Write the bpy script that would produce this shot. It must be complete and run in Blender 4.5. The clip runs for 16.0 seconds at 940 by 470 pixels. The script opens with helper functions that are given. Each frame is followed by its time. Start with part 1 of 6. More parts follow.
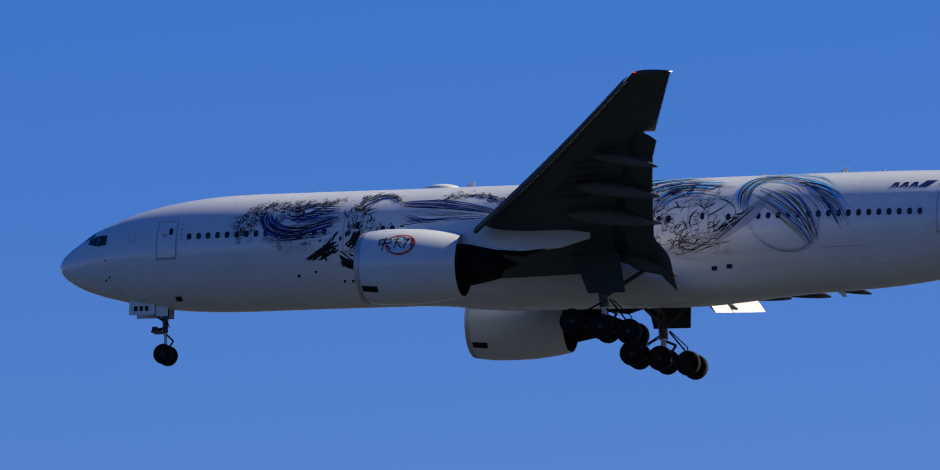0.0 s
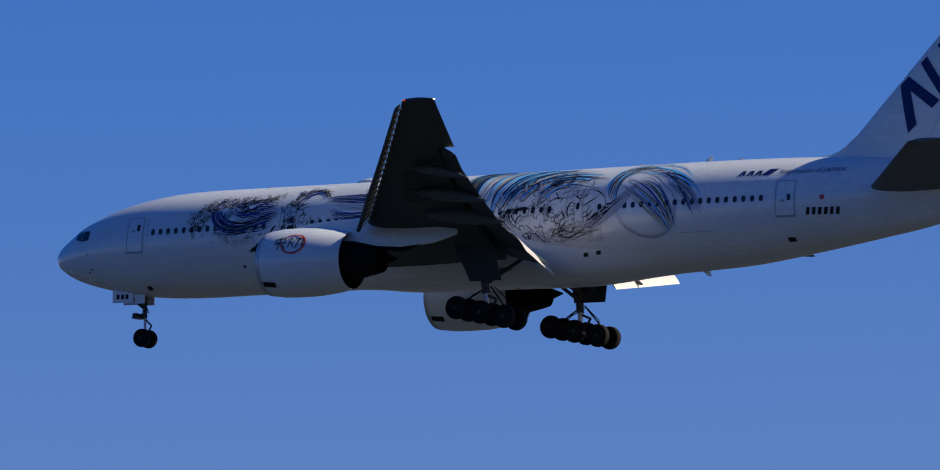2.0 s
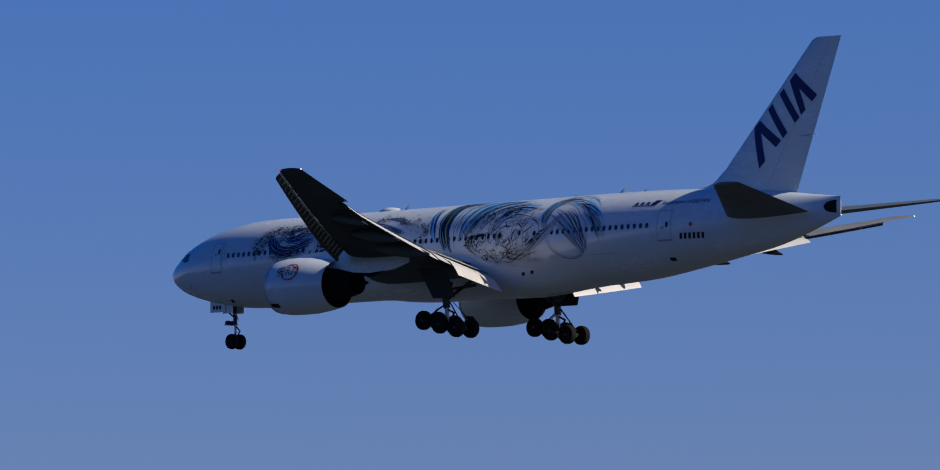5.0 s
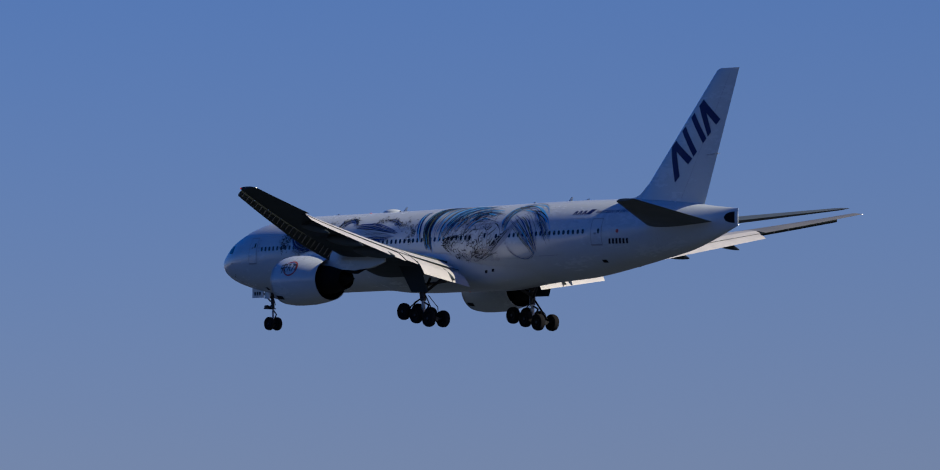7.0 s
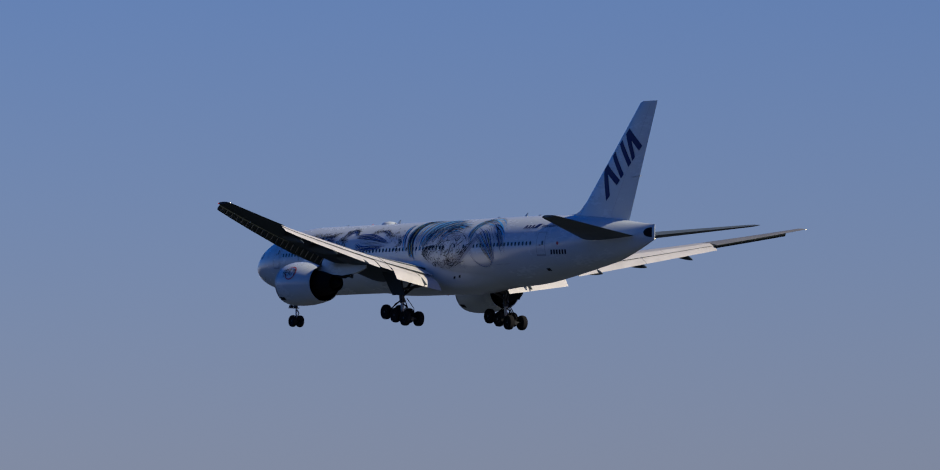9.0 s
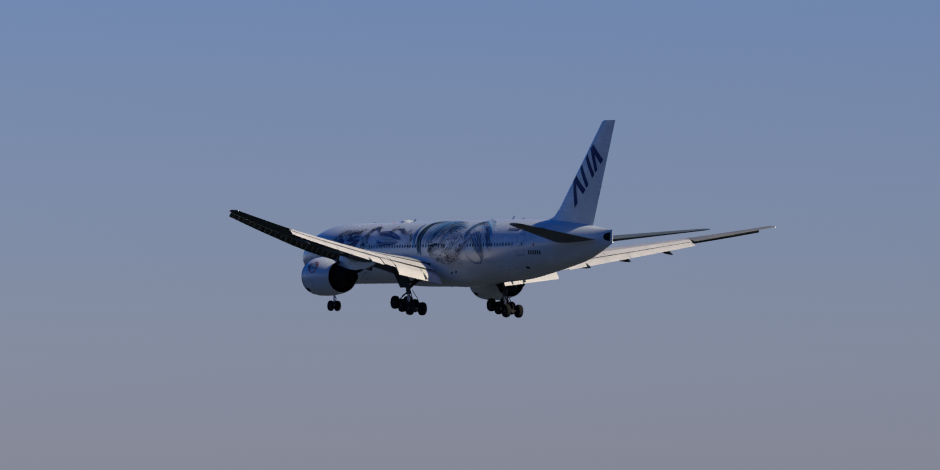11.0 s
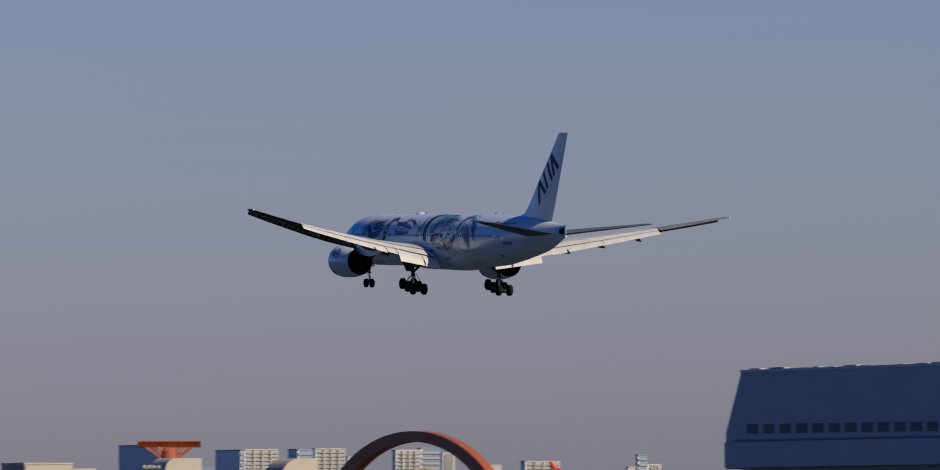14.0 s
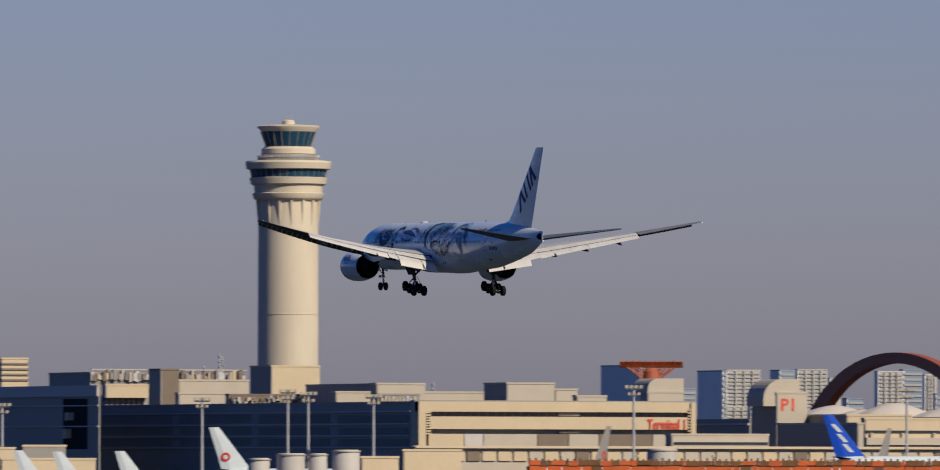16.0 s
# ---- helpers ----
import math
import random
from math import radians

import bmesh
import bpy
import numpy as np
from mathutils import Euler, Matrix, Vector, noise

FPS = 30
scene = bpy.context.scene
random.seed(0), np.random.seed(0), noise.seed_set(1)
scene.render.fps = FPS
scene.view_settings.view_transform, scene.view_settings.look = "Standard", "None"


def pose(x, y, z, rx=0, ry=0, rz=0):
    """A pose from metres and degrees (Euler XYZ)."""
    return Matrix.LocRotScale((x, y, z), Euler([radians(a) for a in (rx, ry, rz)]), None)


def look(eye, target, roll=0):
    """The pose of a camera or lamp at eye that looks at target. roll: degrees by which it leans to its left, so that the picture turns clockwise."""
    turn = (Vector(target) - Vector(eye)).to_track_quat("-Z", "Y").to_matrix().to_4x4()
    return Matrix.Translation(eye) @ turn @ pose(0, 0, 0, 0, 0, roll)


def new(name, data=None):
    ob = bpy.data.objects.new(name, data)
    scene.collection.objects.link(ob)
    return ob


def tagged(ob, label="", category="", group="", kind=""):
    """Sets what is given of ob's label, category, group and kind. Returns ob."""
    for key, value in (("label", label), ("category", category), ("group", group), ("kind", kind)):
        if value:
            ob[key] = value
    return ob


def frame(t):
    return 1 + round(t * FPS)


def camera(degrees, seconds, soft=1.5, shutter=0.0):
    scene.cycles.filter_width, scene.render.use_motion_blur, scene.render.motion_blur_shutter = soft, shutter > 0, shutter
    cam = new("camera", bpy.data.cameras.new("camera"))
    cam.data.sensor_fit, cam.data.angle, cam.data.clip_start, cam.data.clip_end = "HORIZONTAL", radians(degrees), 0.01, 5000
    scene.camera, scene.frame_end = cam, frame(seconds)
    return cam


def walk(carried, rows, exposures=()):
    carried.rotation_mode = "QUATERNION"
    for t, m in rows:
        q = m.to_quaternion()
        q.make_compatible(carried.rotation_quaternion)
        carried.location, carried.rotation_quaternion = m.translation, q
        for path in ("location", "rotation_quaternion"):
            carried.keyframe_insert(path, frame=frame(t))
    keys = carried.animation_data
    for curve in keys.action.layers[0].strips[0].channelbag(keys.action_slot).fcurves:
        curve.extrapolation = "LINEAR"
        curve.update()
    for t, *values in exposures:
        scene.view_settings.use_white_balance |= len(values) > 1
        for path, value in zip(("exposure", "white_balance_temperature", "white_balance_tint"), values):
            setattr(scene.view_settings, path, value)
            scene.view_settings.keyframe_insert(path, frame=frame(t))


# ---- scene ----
EYE = Vector((0.0, 0.0, 5.0))
cam = camera(4.942, 16.0, soft=1.05, shutter=0.3)
CAM_ROWS = [  # seconds, yaw, pitch, roll
    (0.0, 16.625, 9.364, 1.043),
    (0.5, 19.979, 8.969, 1.019),
    (1.0, 23.172, 8.526, 1.034),
    (1.5, 26.256, 8.094, 1.135),
    (2.0, 29.218, 7.702, 1.146),
    (2.5, 32.026, 7.339, 1.165),
    (3.0, 34.747, 6.967, 1.233),
    (3.5, 37.316, 6.590, 1.209),
    (4.0, 39.710, 6.212, 1.256),
    (4.5, 41.948, 5.868, 1.424),
    (7.0, 51.066, 4.304, 1.051),
    (7.5, 52.513, 4.039, 0.801),
    (8.0, 53.872, 3.810, 0.725),
    (8.5, 55.176, 3.582, 0.439),
    (9.0, 56.449, 3.363, 0.129),
    (11.5, 61.741, 2.391, -0.611),
    (12.0, 62.667, 2.233, -0.565),
    (12.5, 63.559, 2.093, -0.044),
    (13.0, 64.350, 1.928, 0.003),
    (13.5, 65.056, 1.761, 0.142),
    (14.0, 65.767, 1.630, 0.152),
    (14.5, 66.453, 1.517, 0.091),
    (15.0, 67.082, 1.407, -0.102),
    (15.5, 67.699, 1.316, 0.318),
    (16.0, 68.300, 1.213, -0.117),
]

walk(cam, [(t, pose(EYE.x, EYE.y, EYE.z, 90 + pitch, roll, yaw)) for t, yaw, pitch, roll in CAM_ROWS],
     exposures=[(0.0, 0.75, 6800, 10), (2.0, 0.54, 6450, 10), (4.5, 0.23, 6060, 10), (7.0, 0.05, 5980, 10), (9.0, 0.06, 6150, 9.5), (12.0, 0.04, 6330, 8.5), (16.0, 0.06, 6400, 8)])

# ---- sky and sun ----
SUN_AZ, SUN_EL = 24.0, 34.0       # degrees from +x towards +y, and above the horizon
world = bpy.data.worlds.new("sky")
scene.world = world
world.use_nodes = True
wn, wl = world.node_tree.nodes, world.node_tree.links
sky = wn.new("ShaderNodeTexSky")
sky.sky_type, sky.sun_disc = "NISHITA", False
sky.sun_elevation, sky.sun_rotation = radians(SUN_EL), radians(90 - SUN_AZ)
sky.altitude, sky.air_density, sky.dust_density, sky.ozone_density = 0.0, 1.0, 0.75, 2.0
wn["Background"].inputs["Strength"].default_value = 0.05
tint, sat = wn.new("ShaderNodeVectorMath"), wn.new("ShaderNodeHueSaturation")
tint.operation, tint.inputs[1].default_value = "MULTIPLY", (0.99, 0.97, 1.42)
sat.inputs["Saturation"].default_value = 1.38
wl.new(sky.outputs[0], tint.inputs[0])
wl.new(tint.outputs[0], sat.inputs["Color"])
wl.new(sat.outputs[0], wn["Background"].inputs[0])
sun = new("sun", bpy.data.lights.new("sun", "SUN"))
sun.data.energy, sun.data.angle, sun.data.color = 5.0, radians(0.5), (1.0, 0.86, 0.65)
to_sun = Vector((math.cos(radians(SUN_AZ)) * math.cos(radians(SUN_EL)), math.sin(radians(SUN_AZ)) * math.cos(radians(SUN_EL)), math.sin(radians(SUN_EL))))
sun.matrix_world = look((0, 0, 200), Vector((0, 0, 200)) - to_sun)


# ---- materials ----
def mat(name, col, rough=0.5, metal=0.0, vary=0.12, scale=1.5, bump=0.0, coat=0.0, fine=12.0, stretch=(1, 1, 1), glow=0.0, per=0.0, spec=0.5):
    """Paint, metal or stone: a base colour with broad stains and fine grain."""
    m = bpy.data.materials.new(name)
    m.use_nodes = True
    n, l = m.node_tree.nodes, m.node_tree.links
    b = n["Principled BSDF"]
    b.inputs["Metallic"].default_value = metal
    b.inputs["Coat Weight"].default_value = coat
    b.inputs["Coat Roughness"].default_value = 0.12
    b.inputs["Specular IOR Level"].default_value = spec
    tc = n.new("ShaderNodeTexCoord")
    mp = n.new("ShaderNodeMapping")
    mp.inputs["Scale"].default_value = stretch
    l.new(tc.outputs["Object"], mp.inputs[0])
    big, small = n.new("ShaderNodeTexNoise"), n.new("ShaderNodeTexNoise")
    big.inputs["Scale"].default_value, big.inputs["Detail"].default_value = scale, 4
    small.inputs["Scale"].default_value, small.inputs["Detail"].default_value = scale * fine, 3
    l.new(mp.outputs[0], big.inputs[0])
    l.new(mp.outputs[0], small.inputs[0])
    add = n.new("ShaderNodeMath")
    add.operation = "MULTIPLY_ADD"
    add.inputs[1].default_value = 0.35
    l.new(small.outputs[0], add.inputs[0])
    l.new(big.outputs[0], add.inputs[2])
    ramp = n.new("ShaderNodeMapRange")
    ramp.inputs[1].default_value, ramp.inputs[2].default_value = 0.35, 1.0
    ramp.inputs[3].default_value, ramp.inputs[4].default_value = 1 - vary, 1 + vary * 0.5
    l.new(add.outputs[0], ramp.inputs[0])
    mul = n.new("ShaderNodeVectorMath")
    mul.operation = "SCALE"
    mul.inputs[0].default_value = col
    l.new(ramp.outputs[0], mul.inputs["Scale"])
    out = mul.outputs[0]
    if per:
        info = n.new("ShaderNodeObjectInfo")
        pr = n.new("ShaderNodeMapRange")
        pr.inputs[3].default_value, pr.inputs[4].default_value = 1 - per, 1 + per
        l.new(info.outputs["Random"], pr.inputs[0])
        mul2 = n.new("ShaderNodeVectorMath")
        mul2.operation = "SCALE"
        l.new(out, mul2.inputs[0])
        l.new(pr.outputs[0], mul2.inputs["Scale"])
        out = mul2.outputs[0]
    l.new(out, b.inputs["Base Color"])
    rr = n.new("ShaderNodeMapRange")
    rr.inputs[1].default_value, rr.inputs[2].default_value = 0.3, 1.0
    rr.inputs[3].default_value, rr.inputs[4].default_value = max(0.02, rough - 0.08), min(1.0, rough + 0.12)
    l.new(add.outputs[0], rr.inputs[0])
    l.new(rr.outputs[0], b.inputs["Roughness"])
    if bump:
        bp = n.new("ShaderNodeBump")
        bp.inputs["Strength"].default_value, bp.inputs["Distance"].default_value = bump, 0.02
        l.new(small.outputs[0], bp.inputs["Height"])
        l.new(bp.outputs[0], b.inputs["Normal"])
    if glow:
        b.inputs["Emission Color"].default_value = (*col, 1)
        b.inputs["Emission Strength"].default_value = glow
    return m


WHITE = mat("white_paint", (0.565, 0.625, 0.635), 0.22, vary=0.10, scale=0.35, coat=0.25, stretch=(0.4, 1, 1))
# Wing grey taken far below the real paint, so undersides look shaded.
SHADEGREY = mat("wing_grey_in_shade", (0.014, 0.032, 0.040), 0.65, vary=0.22, scale=0.5, stretch=(0.6, 1, 1))
FLAPW = mat("flap_light_paint", (0.50, 0.49, 0.47), 0.42, vary=0.16, scale=0.8)
WTOP = mat("pale_upper_wing_paint", (0.40, 0.40, 0.39), 0.42, vary=0.14, scale=0.6)
# Upper wing paint darkened to hold the slat's shadow near the tip.
WOUT = mat("slat_shadow_outer_wing", (0.17, 0.175, 0.175), 0.48, vary=0.15, scale=0.6)
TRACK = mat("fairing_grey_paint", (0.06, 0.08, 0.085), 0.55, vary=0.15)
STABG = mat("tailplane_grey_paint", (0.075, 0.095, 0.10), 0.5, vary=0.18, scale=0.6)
DARKG = mat("dark_cavity", (0.010, 0.011, 0.012), 0.8, spec=0.15, vary=0.3)
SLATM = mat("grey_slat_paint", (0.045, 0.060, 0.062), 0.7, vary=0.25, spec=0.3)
SEAL = mat("door_seal_grey", (0.30, 0.31, 0.33), 0.6)
DOORB = mat("dull_metal_door_band", (0.34, 0.34, 0.33), 0.5)
GLASS = mat("dark_cabin_glass", (0.012, 0.014, 0.018), 0.12, vary=0.2)
NOZZ = mat("heat_stained_nozzle", (0.006, 0.006, 0.006), 0.8, spec=0.12, vary=0.4)
FANM = mat("fan_blade_grey", (0.04, 0.04, 0.045), 0.35, metal=0.5)
LIPM = mat("dull_inlet_lip", (0.42, 0.44, 0.45), 0.4, metal=0.4)
GROUNDC = (0.007, 0.014, 0.020)
TYRE = mat("tyre_rubber", (0.009, 0.009, 0.010), 0.9, vary=0.3, scale=3, bump=0.2, spec=0.15)
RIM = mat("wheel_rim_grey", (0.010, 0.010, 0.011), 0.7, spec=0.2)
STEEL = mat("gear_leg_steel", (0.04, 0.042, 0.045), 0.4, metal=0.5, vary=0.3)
NAVY = mat("navy_blue_paint", (0.006, 0.020, 0.115), 0.5, vary=0.15, spec=0.2)
INK = mat("black_line_paint", (0.006, 0.007, 0.010), 0.5, vary=0.3, spec=0.2)
BLUE = mat("deep_blue_paint", (0.018, 0.062, 0.27), 0.5, vary=0.3, spec=0.2)
CYAN = mat("sky_blue_paint", (0.09, 0.43, 0.82), 0.5, vary=0.3, spec=0.2)
PALE = mat("pale_grey_line_paint", (0.33, 0.36, 0.42), 0.4, vary=0.2)
OLIVE = mat("olive_yellow_paint", (0.24, 0.24, 0.07), 0.4, vary=0.3)
RED = mat("red_mark_paint", (0.50, 0.035, 0.02), 0.4)
LAMP = mat("white_position_light", (1.0, 0.86, 0.58), 0.3, glow=2.2)
REDL = mat("red_position_light", (0.9, 0.05, 0.02), 0.3, glow=0.5)


# ---- mesh helpers ----
def part(name, bm, material, parent=None, label="", smooth=False, at=None):
    """Links a bmesh as one mesh object under a thing or a part."""
    me = bpy.data.meshes.new(name)
    bmesh.ops.recalc_face_normals(bm, faces=bm.faces[:])
    bm.to_mesh(me)
    bm.free()
    me.materials.append(material)
    if smooth:
        for p in me.polygons:
            p.use_smooth = True
        me.set_sharp_from_angle(angle=radians(38))
    ob = new(name, me)
    if parent:
        ob.parent = parent
    if at is not None:
        ob.matrix_basis = at
    return tagged(ob, label)


def loft(bm, rings, closed=True, cap=True):
    """Skins a row of rings of equally many points."""
    vs = [[bm.verts.new(p) for p in r] for r in rings]
    n = len(vs[0])
    for a, b in zip(vs, vs[1:]):
        for i in range(n if closed else n - 1):
            j = (i + 1) % n
            quad = [a[i], a[j], b[j], b[i]]
            if len(set(quad)) == 4:
                bm.faces.new(quad)
    if cap and closed:
        bm.faces.new(vs[0][::-1])
        bm.faces.new(vs[-1])
    return bm


def box(bm, lo, hi, m=None):
    c = [(x, y, z) for x in (lo[0], hi[0]) for y in (lo[1], hi[1]) for z in (lo[2], hi[2])]
    v = [bm.verts.new(m @ Vector(p) if m else p) for p in c]
    for f in ((0, 1, 3, 2), (4, 6, 7, 5), (0, 4, 5, 1), (2, 3, 7, 6), (0, 2, 6, 4), (1, 5, 7, 3)):
        bm.faces.new([v[i] for i in f])
    return bm


def rod(bm, a, b, r0, r1=None, n=10):
    a, b = Vector(a), Vector(b)
    r1 = r0 if r1 is None else r1
    w = (b - a).normalized()
    u = w.orthogonal().normalized()
    v = w.cross(u)
    ring = lambda c, r: [c + r * (math.cos(2 * math.pi * i / n) * u + math.sin(2 * math.pi * i / n) * v) for i in range(n)]
    return loft(bm, [ring(a, r0), ring(b, r1)])


def turned(bm, profile, centre, axis="x", n=40, cap=False):
    """Turns (along, radius) pairs round an axis through centre."""
    c, rings = Vector(centre), []
    for s, r in profile:
        ring = []
        for i in range(n):
            a = 2 * math.pi * i / n
            ring.append(c + (Vector((s, r * math.sin(a), r * math.cos(a))) if axis == "x" else Vector((r * math.sin(a), s, r * math.cos(a))) if axis == "y" else Vector((r * math.sin(a), r * math.cos(a), s))))
        rings.append(ring)
    return loft(bm, rings, cap=cap)


def bez(table, x):
    """Smooth value at x of a table of (x, value) pairs."""
    if x <= table[0][0]:
        return table[0][1]
    for i in range(len(table) - 1):
        (x0, y0), (x1, y1) = table[i], table[i + 1]
        if x <= x1:
            m0 = (y1 - table[i - 1][1]) / (x1 - table[i - 1][0]) if i else (y1 - y0) / (x1 - x0)
            m1 = (table[i + 2][1] - y0) / (table[i + 2][0] - x0) if i + 2 < len(table) else (y1 - y0) / (x1 - x0)
            h, s = x1 - x0, (x - x0) / (x1 - x0)
            return y0 * (1 + 2 * s) * (1 - s) ** 2 + h * m0 * s * (1 - s) ** 2 + y1 * s * s * (3 - 2 * s) + h * m1 * s * s * (s - 1)
    return table[-1][1]


# ---- the airliner: x runs aft from the nose, y to starboard, z up from the tube's middle; its origin lies 30 m aft ----
plane = tagged(new("airliner"), "white twin-engine wide-body airliner with blue wave artwork, wheels and flaps down", "aircraft")
OFF = Matrix.Translation((-30, 0, 0))


def apart(name, bm, material, parent=None, label="", smooth=True):
    bm.transform(OFF)
    return part(name, bm, material, parent or plane, label, smooth)


TOP = [(0, -0.71), (0.25, -0.25), (0.6, 0.07), (1.2, 0.50), (1.8, 0.89), (2.6, 1.33), (3.4, 1.65), (4.5, 2.04), (6, 2.41), (7.5, 2.65), (9, 2.80), (11, 2.88), (14, 2.90), (20, 2.94), (30, 3.04), (36, 3.10), (42, 3.17), (47, 3.17), (50, 3.11), (54, 2.93), (57, 2.64), (60, 2.29), (62.4, 2.06)]
BOT = [(0, -0.71), (0.25, -1.17), (0.6, -1.47), (1.2, -1.83), (1.8, -2.08), (2.6, -2.34), (3.4, -2.54), (4.5, -2.80), (6, -3.05), (7.5, -3.19), (9, -3.26), (11, -3.27), (14, -3.23), (20, -3.20), (40, -3.08), (43, -2.95), (46, -2.74), (50, -2.17), (54, -1.52), (57, -0.98), (60, -0.12), (62.4, 0.72)]
WID = [(0, 0.02), (0.25, 0.45), (0.6, 0.78), (1.2, 1.15), (1.8, 1.46), (2.6, 1.80), (3.4, 2.06), (4.5, 2.36), (6, 2.66), (7.5, 2.87), (9, 3.0), (11, 3.08), (14, 3.1), (42, 3.1), (46, 2.98), (50, 2.62), (54, 2.05), (57, 1.42), (60, 0.68), (61.6, 0.26), (62.4, 0.02)]


def skin(x, phi, proud=0.0, side=-1):
    """A point of the tube's surface: metres aft, degrees above the middle line, and how far it stands proud."""
    t, b, w = bez(TOP, x), bez(BOT, x), bez(WID, x)
    c, s = math.cos(radians(phi)), math.sin(radians(phi))
    h = (t - b) / 2
    nv = Vector((0, c * h, s * w)).normalized() * proud
    return Vector((x, side * (w * c + nv.y), (t + b) / 2 + h * s + nv.z))


def phi_at(x, z):
    t, b = bez(TOP, x), bez(BOT, x)
    return math.degrees(math.asin(max(-1, min(1, (z - (t + b) / 2) / ((t - b) / 2)))))


def fuselage():
    xs = [0, 0.06, 0.15, 0.3, 0.5, 0.8, 1.1, 1.5, 1.9, 2.3, 2.7, 3.2, 3.8, 4.5, 5.3, 6.2, 7.2, 8.3, 9.5, 11, 13, 16] + [18 + 2 * i for i in range(12)] + [41 + i for i in range(21)] + [61.6, 62.1, 62.4]
    bm = bmesh.new()
    rings = []
    for x in xs:
        t, b, w = bez(TOP, x), bez(BOT, x), bez(WID, x)
        if x == 0:
            t, b, w = -0.69, -0.73, 0.02
        rings.append([(x, w * math.cos(2 * math.pi * i / 72), (t + b) / 2 + (t - b) / 2 * math.sin(2 * math.pi * i / 72)) for i in range(72)])
    loft(bm, rings)
    return apart("fuselage", bm, WHITE, label="glossy white painted fuselage tube")


body = fuselage()


def patch(bm, x0, x1, z0, z1, proud=0.012, side=-1, corner=0.1, n=5):
    """A rounded panel that hugs the tube between two stations and two heights."""
    cx, cz = (x0 + x1) / 2, (z0 + z1) / 2
    w, h = (x1 - x0) / 2, (z1 - z0) / 2
    r = min(corner, w, h)
    out = []
    for sx, sz, a0 in ((1, 1, 0), (-1, 1, 90), (-1, -1, 180), (1, -1, 270)):
        for k in range(n):
            a = radians(a0 + 90 * k / (n - 1))
            out.append((cx + sx * (w - r) + r * math.cos(a), cz + sz * (h - r) + r * math.sin(a)))
    # strips from the right edge to the left, so that the panel follows the curve
    up = [p for p in out if p[1] >= cz]
    lo = [p for p in out if p[1] < cz]
    up.sort(key=lambda p: p[0])
    lo.sort(key=lambda p: p[0])
    cols = []
    for p, q in zip(up, lo):
        cols.append([skin(p[0], phi_at(p[0], q[1] + (p[1] - q[1]) * k / 6), proud, side) for k in range(7)])
    loft(bm, cols, closed=False, cap=False)
    return bm


def rim_band(bm, x0, x1, z0, z1, width, proud=0.016, side=-1):
    """Four strips round a rectangle on the tube."""
    for a, b, c, d in ((x0, x1, z0, z0 + width), (x0, x1, z1 - width, z1), (x0, x0 + width, z0, z1), (x1 - width, x1, z0, z1)):
        patch(bm, a, b, c, d, proud, side, 0.01, 2)
    return bm


def ribbon(bm, pts, width, proud=0.012, taper=True):
    """A painted stroke on the port side, through (metres aft, degrees up) points."""
    n = max(10, 5 * len(pts))
    path = []
    for i in range(n + 1):
        s = i / n * (len(pts) - 1)
        tab = list(enumerate(pts))
        path.append((bez([(k, p[0]) for k, p in tab], s), bez([(k, p[1]) for k, p in tab], s)))
    left, right = [], []
    for i, (x, f) in enumerate(path):
        x2, f2 = path[min(i + 1, n)]
        x1, f1 = path[max(i - 1, 0)]
        dx, dz = x2 - x1, (f2 - f1) * 0.054
        ln = math.hypot(dx, dz) or 1
        w = width / 2 * ((math.sin(math.pi * (0.04 + 0.92 * i / n)) ** 0.7) if taper else 1)
        left.append(skin(x - dz / ln * w, f + dx / ln * w / 0.054, proud))
        right.append(skin(x + dz / ln * w, f - dx / ln * w / 0.054, proud))
    loft(bm, [left, right], closed=False, cap=False)
    return bm


def window_z(x):
    return 0.30 + (x - 8.07) * 0.008


def cabin_windows():
    for side in (-1, 1):
        x = 8.0
        while x < 48.2:
            if not any(a < x < b for a, b in ((15.9, 18.2), (34.6, 36.9), (47.95, 50))):
                z = window_z(x)
                bm = patch(bmesh.new(), x, x + 0.26, z - 0.18, z + 0.18, 0.012, side, 0.11, 3)
                apart("cabin_window", bm, GLASS, body)
            x += 0.533


DOORS = ((6.25, 7.42, -0.80, 1.22), (16.62, 17.72, -0.72, 1.40), (35.25, 36.40, -0.50, 1.55), (48.42, 49.58, -0.42, 1.58))


def cabin_doors():
    for side in (-1, 1):
        for i, (x0, x1, z0, z1) in enumerate(DOORS):
            d = apart("cabin_door", patch(bmesh.new(), x0, x1, z0, z1, 0.014, side, 0.16), WHITE, body, "closed white cabin door")
            apart("door_outline", rim_band(bmesh.new(), x0, x1, z0, z1, 0.07 if i in (1, 2) else 0.05, 0.026, side), DOORB if i in (1, 2) else SEAL, d)
            apart("door_sill", patch(bmesh.new(), x0, x1, z0 - 0.07, z0 + 0.03, 0.024, side, 0.02), SEAL, d)
            xc = (x0 + x1) / 2
            apart("door_window", patch(bmesh.new(), xc + 0.12, xc + 0.34, 0.42, 0.80, 0.022, side, 0.08), GLASS, d)
            apart("door_handle", patch(bmesh.new(), xc - 0.25, xc + 0.0, 0.35, 0.50, 0.022, side, 0.02), SEAL, d)


